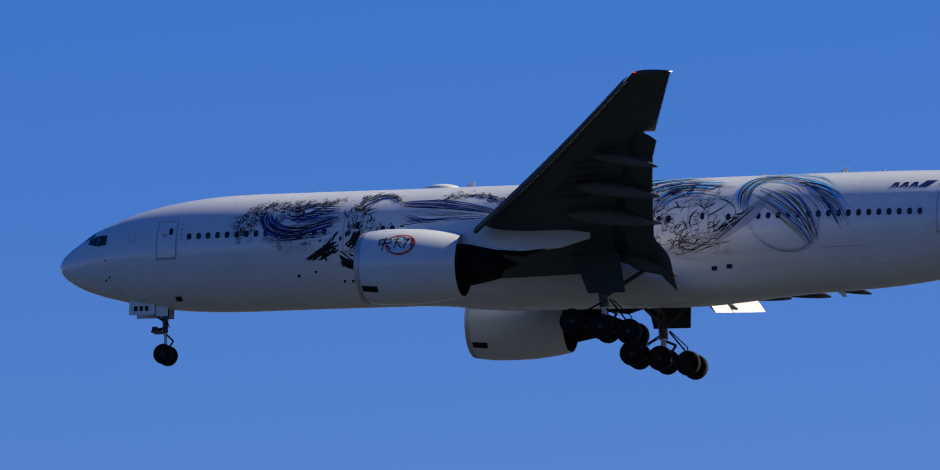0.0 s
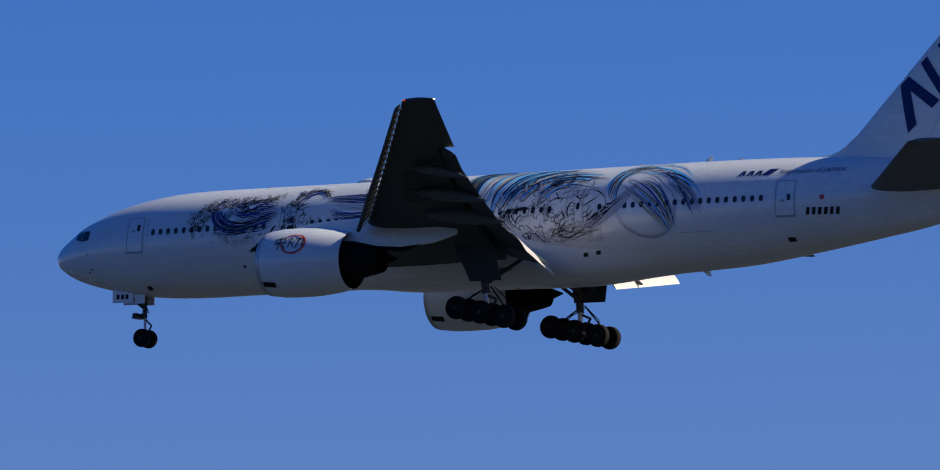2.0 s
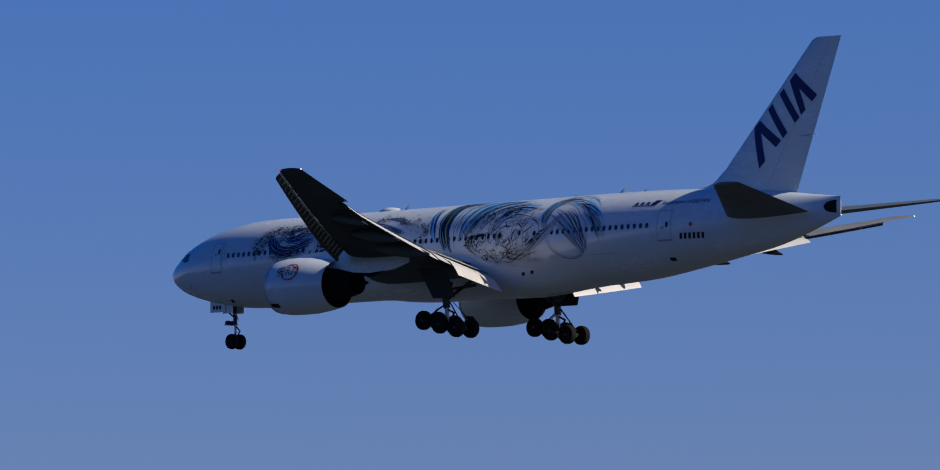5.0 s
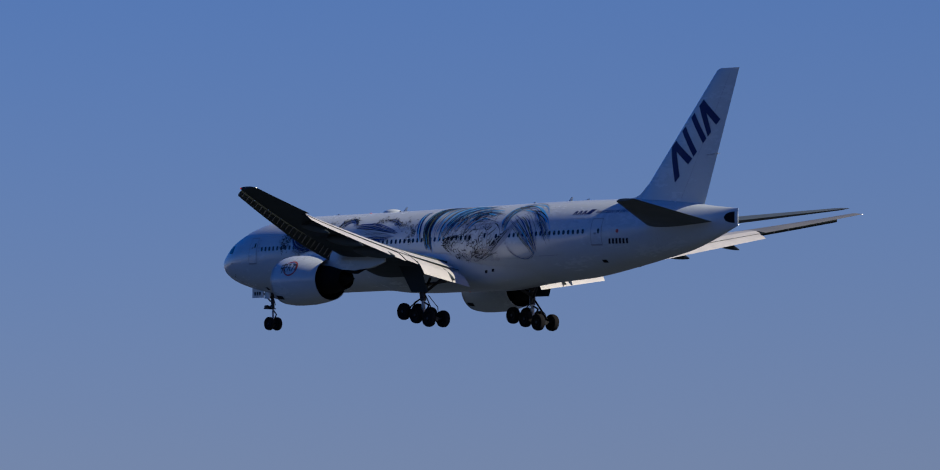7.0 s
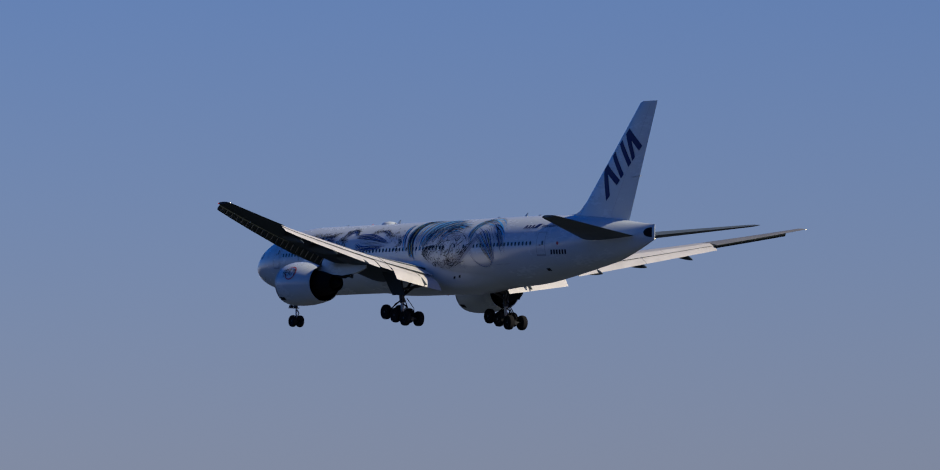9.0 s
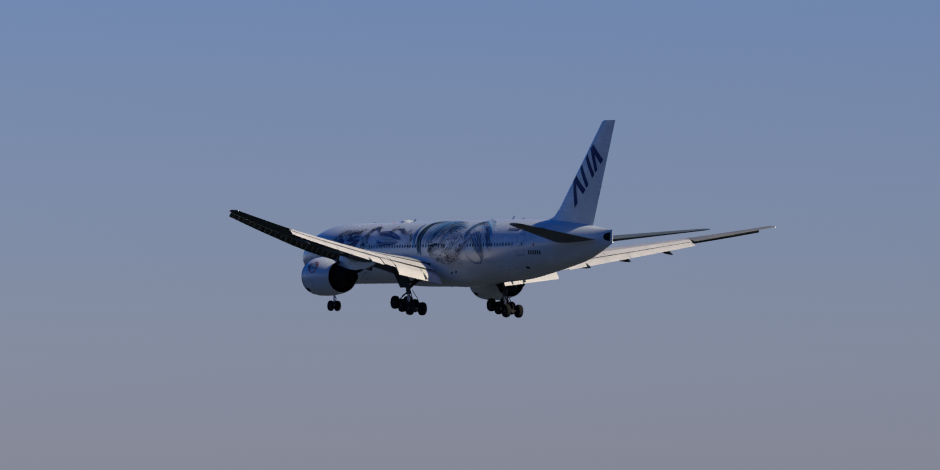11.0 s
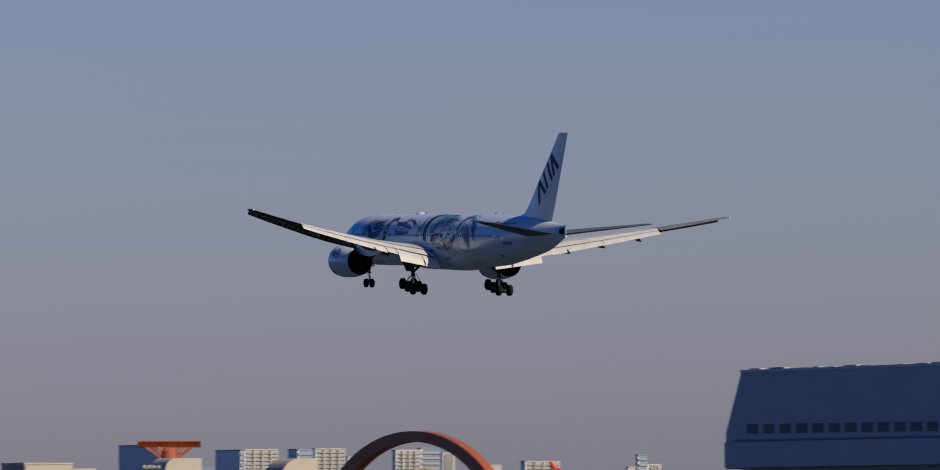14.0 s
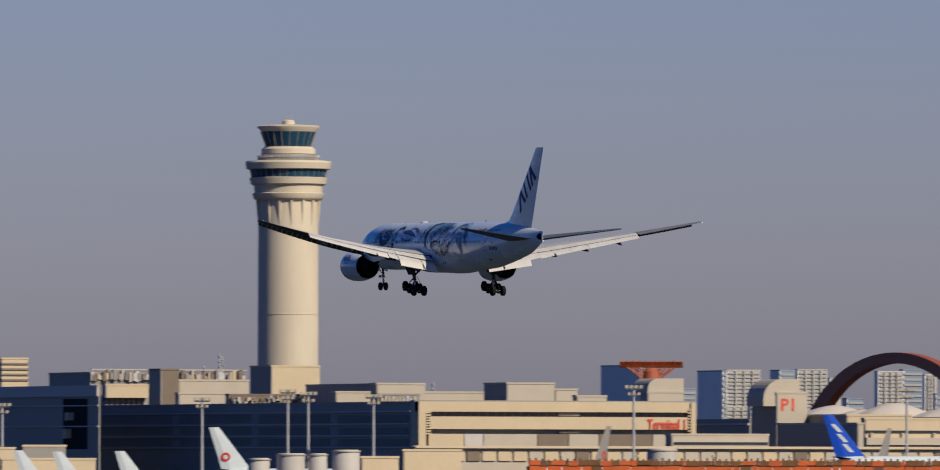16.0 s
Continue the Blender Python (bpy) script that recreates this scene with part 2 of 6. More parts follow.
def cockpit():
    # three panes a side, between the brow and the nose cone
    for side in (-1, 1):
        for a, b, lo0, hi0, lo1, hi1 in ((1.78, 2.30, 48, 80, 46, 74), (2.04, 2.62, 30, 44, 19, 41), (2.66, 3.20, 18, 40, 17, 34)):
            bm = bmesh.new()
            cols = []
            for i in range(7):
                s = i / 6
                x = a + (b - a) * s
                cols.append([skin(x, (lo0 + (lo1 - lo0) * s) + ((hi0 + (hi1 - hi0) * s) - (lo0 + (lo1 - lo0) * s)) * k / 6, 0.014, side) for k in range(7)])
            loft(bm, cols, closed=False, cap=False)
            apart("cockpit_window", bm, GLASS, body, "dark cockpit window pane")


def body_seams():
    """Thin frame joints and a long lap joint on the tube, and cargo door outlines."""
    for x in (3.9, 10.4, 15.2, 22.6, 30.2, 37.9, 44.4, 50.6, 55.0):
        for side in (-1, 1):
            cols = [[skin(x + dx, f, 0.008, side) for f in range(-84, 85, 12)] for dx in (0.0, 0.022)]
            apart("frame_joint", loft(bmesh.new(), cols, closed=False, cap=False), SEAMP, body)
    for a, b, f in ((9.0, 45.0, -24), (9.0, 48.0, 28)):
        for side in (-1, 1):
            cols = [[skin(a + (b - a) * i / 24, f + df, 0.009, side) for df in (0.0, 0.4)] for i in range(25)]
            apart("lap_joint", loft(bmesh.new(), cols, closed=False, cap=False), SEAMP, body)
    d = apart("cargo_door", patch(bmesh.new(), 12.6, 15.0, -2.35, -0.75, 0.012, 1, 0.15), WHITE, body, "closed white cargo door")
    apart("door_outline", rim_band(bmesh.new(), 12.6, 15.0, -2.35, -0.75, 0.035, 0.016, 1), SEAL, d)


SEAMP = mat("faint_panel_joint", (0.42, 0.44, 0.46), 0.5)
cabin_windows()
body_seams()
cabin_doors()
cockpit()


def fairing():
    """The bulge under the wing's root, and the satcom hump and aerials."""
    bm = bmesh.new()
    rings = []
    prof = [(20.4, 0.0), (21.6, 0.16), (23.5, 0.62), (25.5, 0.92), (28, 1.0), (33, 1.0), (35.5, 0.85), (37.5, 0.55), (39.4, 0.2), (41.0, 0.0)]
    top = [(20.4, -26), (23, -20), (26, -8), (31, -8), (34, -22), (36, -29), (41, -32)]
    for x in [20.4 + 20.6 * i / 40 for i in range(41)]:
        k = max(0.0, bez(prof, x))
        ring = []
        for i in range(41):
            a0 = bez(top, x)
            f = a0 - (180 + 2 * a0) * i / 40
            q = min(abs(f - a0), abs(f + 180 + a0))
            g = min(1.0, q / 30.0)
            g = g * g * (3 - 2 * g)
            depth = 0.62 - 0.30 * max(0.0, (q - 32) / 54)
            ring.append(skin(x, f, -0.03 + (0.03 + depth * k) * g))
        rings.append(ring)
    loft(bm, rings, closed=False, cap=False)
    apart("belly_fairing", bm, WHITE, label="smooth white fairing under the wing root")
    hump = bmesh.new()
    rings = []
    for i in range(13):
        s = i / 12
        x, h = 20.0 + 1.98 * s, 0.25 * math.sin(math.pi * (0.03 + 0.94 * s)) ** 0.6
        rings.append([(x, 0.62 * h / 0.28 * math.cos(math.pi * k / 12), bez(TOP, x) - 0.06 + (h + 0.06) * math.sin(math.pi * k / 12)) for k in range(13)])
    loft(hump, rings, closed=False, cap=False)
    apart("antenna_radome", hump, WHITE, label="low white antenna hump on the roof")
    for x, h in ((14.0, 0.12), (22.45, 0.34), (38.2, 0.12), (42.6, 0.34), (44.6, 0.14), (33.0, -0.2), (42.6, -0.34)):
        z = bez(TOP, x) - 0.02 if h > 0 else bez(BOT, x) + 0.02 if x > 40 else -3.38
        b = bmesh.new()
        loft(b, [[(x, 0.03, z), (x - 0.2, 0, z), (x, -0.03, z), (x + 0.3, 0, z)], [(x + 0.3, 0.012, z + h), (x + 0.22, 0, z + h), (x + 0.3, -0.012, z + h), (x + 0.42, 0, z + h)]])
        apart("blade_antenna", b, WHITE)

    for x, z, s in ((18.3, bez(TOP, 18.3) - 0.04, 0.7), (30.6, -3.42, -1)):
        b = turned(bmesh.new(), [(0, 0.09), (s * 0.07, 0.085), (s * 0.13, 0.05), (s * 0.15, 0.01)], (x, 0, z), "z", 14)
        apart("beacon_lens", b, RED, label="small red beacon lens")


fairing()

# ---- wing ----
LE = [(3.0, 21.5), (9.6, 26.2), (30.45, 40.25)]
TE = [(3.0, 35.0), (9.9, 35.6), (21.0, 38.5), (30.45, 42.2)]


def lin(tab, y):
    for (a, p), (b, q) in zip(tab, tab[1:]):
        if y <= b:
            return p + (q - p) * (y - a) / (b - a)
    return tab[-1][1]


def wing_z(y):
    return -1.75 + 0.135 * (y - 3.0) + 0.00162 * (y - 3.0) ** 2


def foil(chord, thick, n=14, cut=1.0):
    """A closed wing section as (along, up) pairs, aft cut at a part of the chord."""
    up, lo = [], []
    for i in range(n + 1):
        x = cut * (1 - math.cos(math.pi * i / n)) / 2
        t = 5 * thick * (0.2969 * math.sqrt(x) - 0.126 * x - 0.3516 * x * x + 0.2843 * x ** 3 - 0.1015 * x ** 4)
        cam_ = 0.018 * math.sin(math.pi * min(1, x)) * (0.6 + x)
        up.append((x * chord, (cam_ + t) * chord))
        lo.append((x * chord, (cam_ - t * 0.9) * chord))
    return up + lo[1:][::-1] if cut < 1 else up + lo[1:-1][::-1]


def section(y, side, cut=1.0):
    le, te = lin(LE, y), lin(TE, y)
    c = te - le
    th = 0.135 - 0.045 * min(1, (y - 3) / 14)
    inc = radians(3.2 - 4.0 * (y - 3) / 27)
    z0 = wing_z(y)
    out = []
    for px, pz in foil(c, th, cut=cut):
        dx = px - 0.4 * c
        out.append((le + 0.4 * c + dx * math.cos(inc) + pz * math.sin(inc), side * y, z0 + pz * math.cos(inc) - dx * math.sin(inc)))
    return out


def surface_z(y, frac, low=True):
    """Height of the wing's lower skin (about) at a part of the chord."""
    c = lin(TE, y) - lin(LE, y)
    inc = radians(3.2 - 4.0 * (y - 3) / 27)
    return wing_z(y) - (frac - 0.4) * c * math.sin(inc)


def moved(pts, origin, chord_dir_deg, side, y):
    a = radians(chord_dir_deg)
    return [(origin[0] + px * math.cos(a) + pz * math.sin(a), side * y, origin[1] + pz * math.cos(a) - px * math.sin(a)) for px, pz in pts]


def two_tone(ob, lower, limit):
    """Gives the skin that faces down another paint, darkened in place of shade."""
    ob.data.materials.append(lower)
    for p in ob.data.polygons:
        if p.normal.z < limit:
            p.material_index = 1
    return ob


def shaded_grey_below(ob):
    return two_tone(ob, SHADEGREY, 0.05)


def flap(name, parent, side, y0, y1, f0, chord0, chord1, deg, back, drop, material, n=3, thick=0.16, label="", tab=None):
    bm = bmesh.new()
    rings = []
    for i in range(n + 1):
        y = y0 + (y1 - y0) * i / n
        c = chord0 + (chord1 - chord0) * i / n
        x = lin(LE, y) + f0 * (lin(TE, y) - lin(LE, y)) + back
        rings.append(moved(foil(c, thick, 9), (x, surface_z(y, f0) - drop), deg, side, y))
    loft(bm, rings)
    ob = shaded_grey_below(apart(name, bm, material, parent, label))
    if tab:
        bm, rings = bmesh.new(), []
        for i in range(n + 1):
            y = y0 + (y1 - y0) * i / n
            c = chord0 + (chord1 - chord0) * i / n
            x = lin(LE, y) + f0 * (lin(TE, y) - lin(LE, y)) + back
            start = (x + 0.97 * c * math.cos(radians(deg)), surface_z(y, f0) - drop - 0.97 * c * math.sin(radians(deg)) + 0.03)
            rings.append(moved(foil(tab[0] + (tab[1] - tab[0]) * i / n, 0.12, 9), start, tab[2], side, y))
        loft(bm, rings)
        shaded_grey_below(apart("aft_flap", bm, material, parent, "pale aft flap segment, steeply lowered"))
    return ob


def wing(side):
    bm = bmesh.new()
    loft(bm, [section(y, side, 0.74) for y in (2.6, 4, 6, 8, 9.8, 12, 15, 18, 20.5, 22.9)])
    w = shaded_grey_below(apart("wing", bm, WTOP, label="swept wing, pale above and grey with painted shade beneath, flexed upward"))
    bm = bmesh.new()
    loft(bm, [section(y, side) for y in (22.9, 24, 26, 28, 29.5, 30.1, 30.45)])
    shaded_grey_below(apart("outer_wing_panel", bm, WOUT, w))
    # trailing-edge cove and upper spoiler panels
    for y0, y1 in ((3.5, 9.1), (9.12, 10.5), (10.52, 14.6), (14.62, 18.7), (18.72, 22.85)):
        bm = bmesh.new()
        rings = []
        for y in (y0, (y0 + y1) / 2, y1):
            c = lin(TE, y) - lin(LE, y)
            x = lin(LE, y) + 0.73 * c
            z = surface_z(y, 0.73)
            e = 0.885 - 0.73 if y < 9.11 else 0.87 - 0.73
            rings.append([(x, side * y, z + 0.048 * c), (x + e * c, side * y, z - 0.006 * c), (x + e * c, side * y, z - 0.010 * c), (x, side * y, z + 0.030 * c)])
        loft(bm, rings)
        shaded_grey_below(apart("spoiler", bm, FLAPW, w))
    flap("inboard_flap", w, side, 3.6, 9.08, 0.80, 1.75, 1.6, 17, 0.05, 0.05, FLAPW, label="pale double-slotted inboard flap, lowered", tab=(1.25, 1.42, 46))
    flap("flaperon", w, side, 9.12, 10.5, 0.80, 2.0, 1.8, 22, 0.0, 0.02, FLAPW)
    flap("outboard_flap", w, side, 10.55, 16.6, 0.79, 1.95, 1.45, 24, 0.0, 0.03, FLAPW, label="pale outboard flap, lowered")
    flap("outboard_flap", w, side, 16.62, 22.85, 0.79, 1.45, 1.05, 24, 0.0, 0.03, FLAPW, label="pale outboard flap, lowered")
    # leading-edge slats
    edges = [(4.4, 8.3)] + [(10.6 + 2.78 * i, 10.6 + 2.78 * (i + 1) - 0.05) for i in range(7)]
    for y0, y1 in edges:
        bm = bmesh.new()
        rings = []
        for y in (y0, y1):
            c = lin(TE, y) - lin(LE, y)
            sc = min(1.0, 0.10 * c + 0.38)
            prof = [(0.0, -0.02), (0.03, 0.10), (0.16, 0.20), (0.42, 0.27), (0.8, 0.29), (1.0, 0.28), (0.8, 0.24), (0.5, 0.16), (0.3, 0.02), (0.24, -0.10), (0.12, -0.12)]
            zf = surface_z(y, 0.0)
            rings.append(moved([(px * sc, pz * sc) for px, pz in prof], (lin(LE, y) - 0.78 * sc, zf - 0.72 * sc), -30, side, y))
        loft(bm, rings)
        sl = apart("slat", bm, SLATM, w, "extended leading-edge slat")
        for q in range(3):
            bm = bmesh.new()
            y = y0 + (y1 - y0) * (q + 0.5) / 3
            sc = min(1.0, 0.10 * (lin(TE, y) - lin(LE, y)) + 0.38)
            rod(bm, (lin(LE, y) - 0.50 * sc, side * y, surface_z(y, 0.0) - 0.62 * sc), (lin(LE, y) + 0.06, side * y, surface_z(y, 0.0) - 0.12 * sc), 0.035, n=6)
            apart("slat_track", bm, FLAPW, sl, "pale slat track")
    # flap track fairings
    for y, ln, r in ((5.6, 3.6, 0.34), (12.4, 5.0, 0.40), (16.4, 4.4, 0.34), (20.6, 3.4, 0.26)):
        bm = bmesh.new()
        xt = lin(TE, y) + 0.35
        za, zt = surface_z(y, 0.5) - 0.30, wing_z(y) - (0.95 if y > 9 else 1.5)
        rings = []
        for i in range(13):
            s = i / 12
            rr = r * (math.sin(math.pi * (0.02 + 0.96 * s) ** 0.8)) ** 0.7
            zz = za + (zt - za) * s ** 1.5
            rings.append([(xt - ln * (1 - s), side * y + 0.7 * rr * math.cos(2 * math.pi * k / 12), zz + 1.15 * rr * math.sin(2 * math.pi * k / 12)) for k in range(12)])
        loft(bm, rings)
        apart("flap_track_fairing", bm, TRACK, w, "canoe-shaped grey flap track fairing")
    bm = bmesh.new()
    turned(bm, [(-0.07, 0.005), (-0.03, 0.03), (0.03, 0.03), (0.07, 0.005)], (42.2, side * 30.42, wing_z(30.45)), n=8)
    apart("position_light", bm, LAMP, w, "glowing white wingtip light")
    bm = bmesh.new()
    turned(bm, [(-0.1, 0.005), (-0.05, 0.035), (0.05, 0.04), (0.1, 0.005)], (40.35, side * 30.44, wing_z(30.45)), n=8)
    apart("position_light", bm, REDL, w, "small red wingtip light")
    return w


wing_l, wing_r = wing(-1), wing(1)


def fin_edges(z):
    s = (z - 2.4) / 10.32
    return 50.35 + 9.7 * s, 58.5 + 3.95 * s


def fin():
    bm = bmesh.new()
    rings = []
    for s in (0, 0.1, 0.3, 0.6, 0.9, 0.985, 1.0):
        z = 2.4 + (12.72 - 2.4) * s
        le, te = fin_edges(z)
        if s == 1.0:
            le += 0.25
        rings.append([(le + px, pz, z) for px, pz in sym(te - le, 0.10 - 0.02 * s)])
    loft(bm, rings)
    f = apart("vertical_fin", bm, WHITE, label="white swept tail fin with navy blue marks")
    bm = bmesh.new()
    loft(bm, [[(x, w, 2.9), (x, -w, 2.9), (x, -0.4 * w, z), (x, 0.4 * w, z)] for x, z, w in ((49.0, 3.12, 0.05), (49.8, 3.15, 0.10), (50.5, 3.23, 0.14), (51.0, 3.40, 0.18), (51.4, 3.64, 0.22), (51.78, 3.96, 0.24), (52.1, 4.2, 0.24))])
    apart("dorsal_fillet", bm, WHITE, f)
    return f


def sym(chord, thick, n=12):
    up = []
    for i in range(n + 1):
        x = (1 - math.cos(math.pi * i / n)) / 2
        up.append((x * chord, 5 * thick * chord * (0.2969 * math.sqrt(x) - 0.126 * x - 0.3516 * x * x + 0.2843 * x ** 3 - 0.1036 * x ** 4)))
    return up + [(a, -b) for a, b in up[1:-1][::-1]]


def tailplane(side):
    bm = bmesh.new()
    rings = []
    for s in (0, 0.3, 0.7, 0.97, 1.0):
        y = 0.6 + (10.76 - 0.6) * s
        le, te = 52.9 + (60.75 - 52.9) * s + (0.3 if s == 1 else 0), 60.1 + (62.95 - 60.1) * s
        z = 0.98 + (2.36 - 0.98) * s
        rings.append([(le + px, side * y, z + pz + 0.03 * (px - 0.5 * (te - le))) for px, pz in sym(te - le, 0.10)])
    loft(bm, rings)
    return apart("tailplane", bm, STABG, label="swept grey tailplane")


fin_part = fin()
tailplane(-1)
tailplane(1)
cols = []
for i in range(8):
    x, hh = 61.20 + 0.92 * i / 7, 0.05 + 0.38 * math.sqrt(1 - (1 - i / 7) ** 2)
    cols.append([skin(x, phi_at(x, 1.38 + hh * (k / 3 - 1)), 0.012) for k in range(7)])
apart("exhaust_duct", loft(bmesh.new(), cols, closed=False, cap=False), DARKG, label="dark exhaust duct on the tail cone")
bm = bmesh.new()
turned(bm, [(0, 0.005), (0.02, 0.03), (0.06, 0.03), (0.08, 0.005)], (62.42, 0, 0.80), n=8)
apart("tail_light", bm, LAMP, label="glowing white tail light")


def engine(side):
    c = (0, side * 9.6, -2.72)
    e = apart("engine_cowl", turned(bmesh.new(), [(20.35, 1.63), (20.12, 1.58), (19.98, 1.62), (19.95, 1.68), (20.02, 1.76), (20.3, 1.84), (21.0, 1.93), (22.0, 1.95), (23.2, 1.92), (24.4, 1.78), (25.3, 1.62), (25.28, 1.58), (24.0, 1.60)], c), WHITE, label="white fan cowl of a large turbofan")
    apart("inlet_lip", turned(bmesh.new(), [(20.30, 1.60), (20.08, 1.56), (19.94, 1.62), (19.91, 1.68), (19.98, 1.78), (20.22, 1.84)], c), LIPM, e, "dull grey inlet lip")
    apart("inlet_duct", turned(bmesh.new(), [(20.3, 1.59), (21.2, 1.57), (21.6, 1.56)], c), SEAL, e)
    bm = turned(bmesh.new(), [(20.75, 0.02), (20.95, 0.2), (21.3, 0.42), (21.5, 0.45)], c, n=20)
    apart("spinner", bm, FANM, e)
    bm = bmesh.new()
    for i in range(22):
        a = 2 * math.pi * i / 22
        m = Matrix.Translation(c) @ Matrix.Rotation(a, 4, "X")
        loft(bm, [[m @ Vector((21.3, -0.12, 0.4)), m @ Vector((21.65, 0.12, 0.4)), m @ Vector((21.66, 0.12, 0.4))], [m @ Vector((21.35, -0.22, 1.55)), m @ Vector((21.6, 0.2, 1.55)), m @ Vector((21.61, 0.2, 1.55))]])
    apart("fan", bm, FANM, e, "dark ring of fan blades")
    apart("duct_wall", turned(bmesh.new(), [(21.7, 0.4), (21.72, 1.58)], c), DARKG, e)
    apart("bypass_duct", turned(bmesh.new(), [(25.26, 1.57), (24.0, 1.56), (23.0, 1.5), (22.9, 0.9)], c), DARKG, e)
    apart("core_cowl", turned(bmesh.new(), [(23.2, 1.15), (24.5, 1.18), (25.6, 1.08), (26.8, 0.84), (27.2, 0.74), (27.18, 0.70), (26.6, 0.72)], c), NOZZ, e, "dark heat-stained core nozzle")
    apart("exhaust_plug", turned(bmesh.new(), [(26.4, 0.6), (27.2, 0.42), (28.2, 0.04)], c, n=20), NOZZ, e)
    apart("vent_panel", arc_patch(c, 20.3, 21.15, 220, 231, lambda x: bez([(20.3, 1.84), (21.0, 1.93), (22.0, 1.95)], x) + 0.012), DARKG, e)
    # pylon up to the wing
    bm = bmesh.new()
    y = side * 9.6
    rings = []
    for x, zt, zb, w in ((21.3, -0.80, -1.1, 0.06), (22.6, -0.55, -1.4, 0.22), (24.5, -0.42, -1.6, 0.3), (26.5, -0.35, -1.95, 0.32), (28.5, -0.6, -2.1, 0.28), (30.5, -1.0, -1.9, 0.16), (32.0, -1.2, -1.5, 0.05)):
        rings.append([(x, y - w, zb), (x, y + w, zb), (x, y + w * 0.8, zt), (x, y - w * 0.8, zt)])
    loft(bm, rings)
    apart("pylon", bm, WHITE, e, "white engine pylon")
    apart("nozzle_fairing", loft(bmesh.new(), [[(25.2, y - 0.25, -1.9), (25.2, y + 0.25, -1.9), (25.2, y + 0.2, -1.5), (25.2, y - 0.2, -1.5)], [(28.4, y - 0.2, -2.35), (28.4, y + 0.2, -2.35), (28.4, y + 0.15, -1.7), (28.4, y - 0.15, -1.7)], [(29.8, y - 0.05, -1.95), (29.8, y + 0.05, -1.95), (29.8, y + 0.05, -1.7), (29.8, y - 0.05, -1.7)]]), NOZZ, e)
    return e


def arc_patch(c, x0, x1, a0, a1, r):
    """A curved panel on a cowl; angles run from the top towards +y."""
    bm = bmesh.new()
    cols = []
    for i in range(5):
        x = x0 + (x1 - x0) * i / 4
        rr = r if not callable(r) else r(x)
        cols.append([(c[0] + x, c[1] + rr * math.sin(radians(a0 + (a1 - a0) * k / 8)), c[2] + rr * math.cos(radians(a0 + (a1 - a0) * k / 8))) for k in range(9)])
    loft(bm, cols, closed=False, cap=False)
    return bm


cowl_l, cowl_r = engine(-1), engine(1)


# ---- landing gear ----
def wheel(parent, x, y, z, r, w, name="wheel"):
    bm = bmesh.new()
    turned(bm, [(-w * 0.36, r * 0.52), (-w * 0.5, r * 0.66), (-w * 0.5, r * 0.82), (-w * 0.40, r * 0.95), (-w * 0.2, r), (w * 0.2, r), (w * 0.40, r * 0.95), (w * 0.5, r * 0.82), (w * 0.5, r * 0.66), (w * 0.36, r * 0.52)], (x, y, z), "y", 28)
    t = apart("wheel", bm, TYRE, parent, "black aircraft tyre")
    bm = bmesh.new()
    turned(bm, [(-w * 0.30, 0.02), (-w * 0.34, r * 0.2), (-w * 0.22, r * 0.34), (-w * 0.38, r * 0.53), (w * 0.38, r * 0.53), (w * 0.22, r * 0.34), (w * 0.34, r * 0.2), (w * 0.30, 0.02)], (x, y, z), "y", 20)
    if parent.parent == plane:
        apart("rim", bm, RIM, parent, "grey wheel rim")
    return t


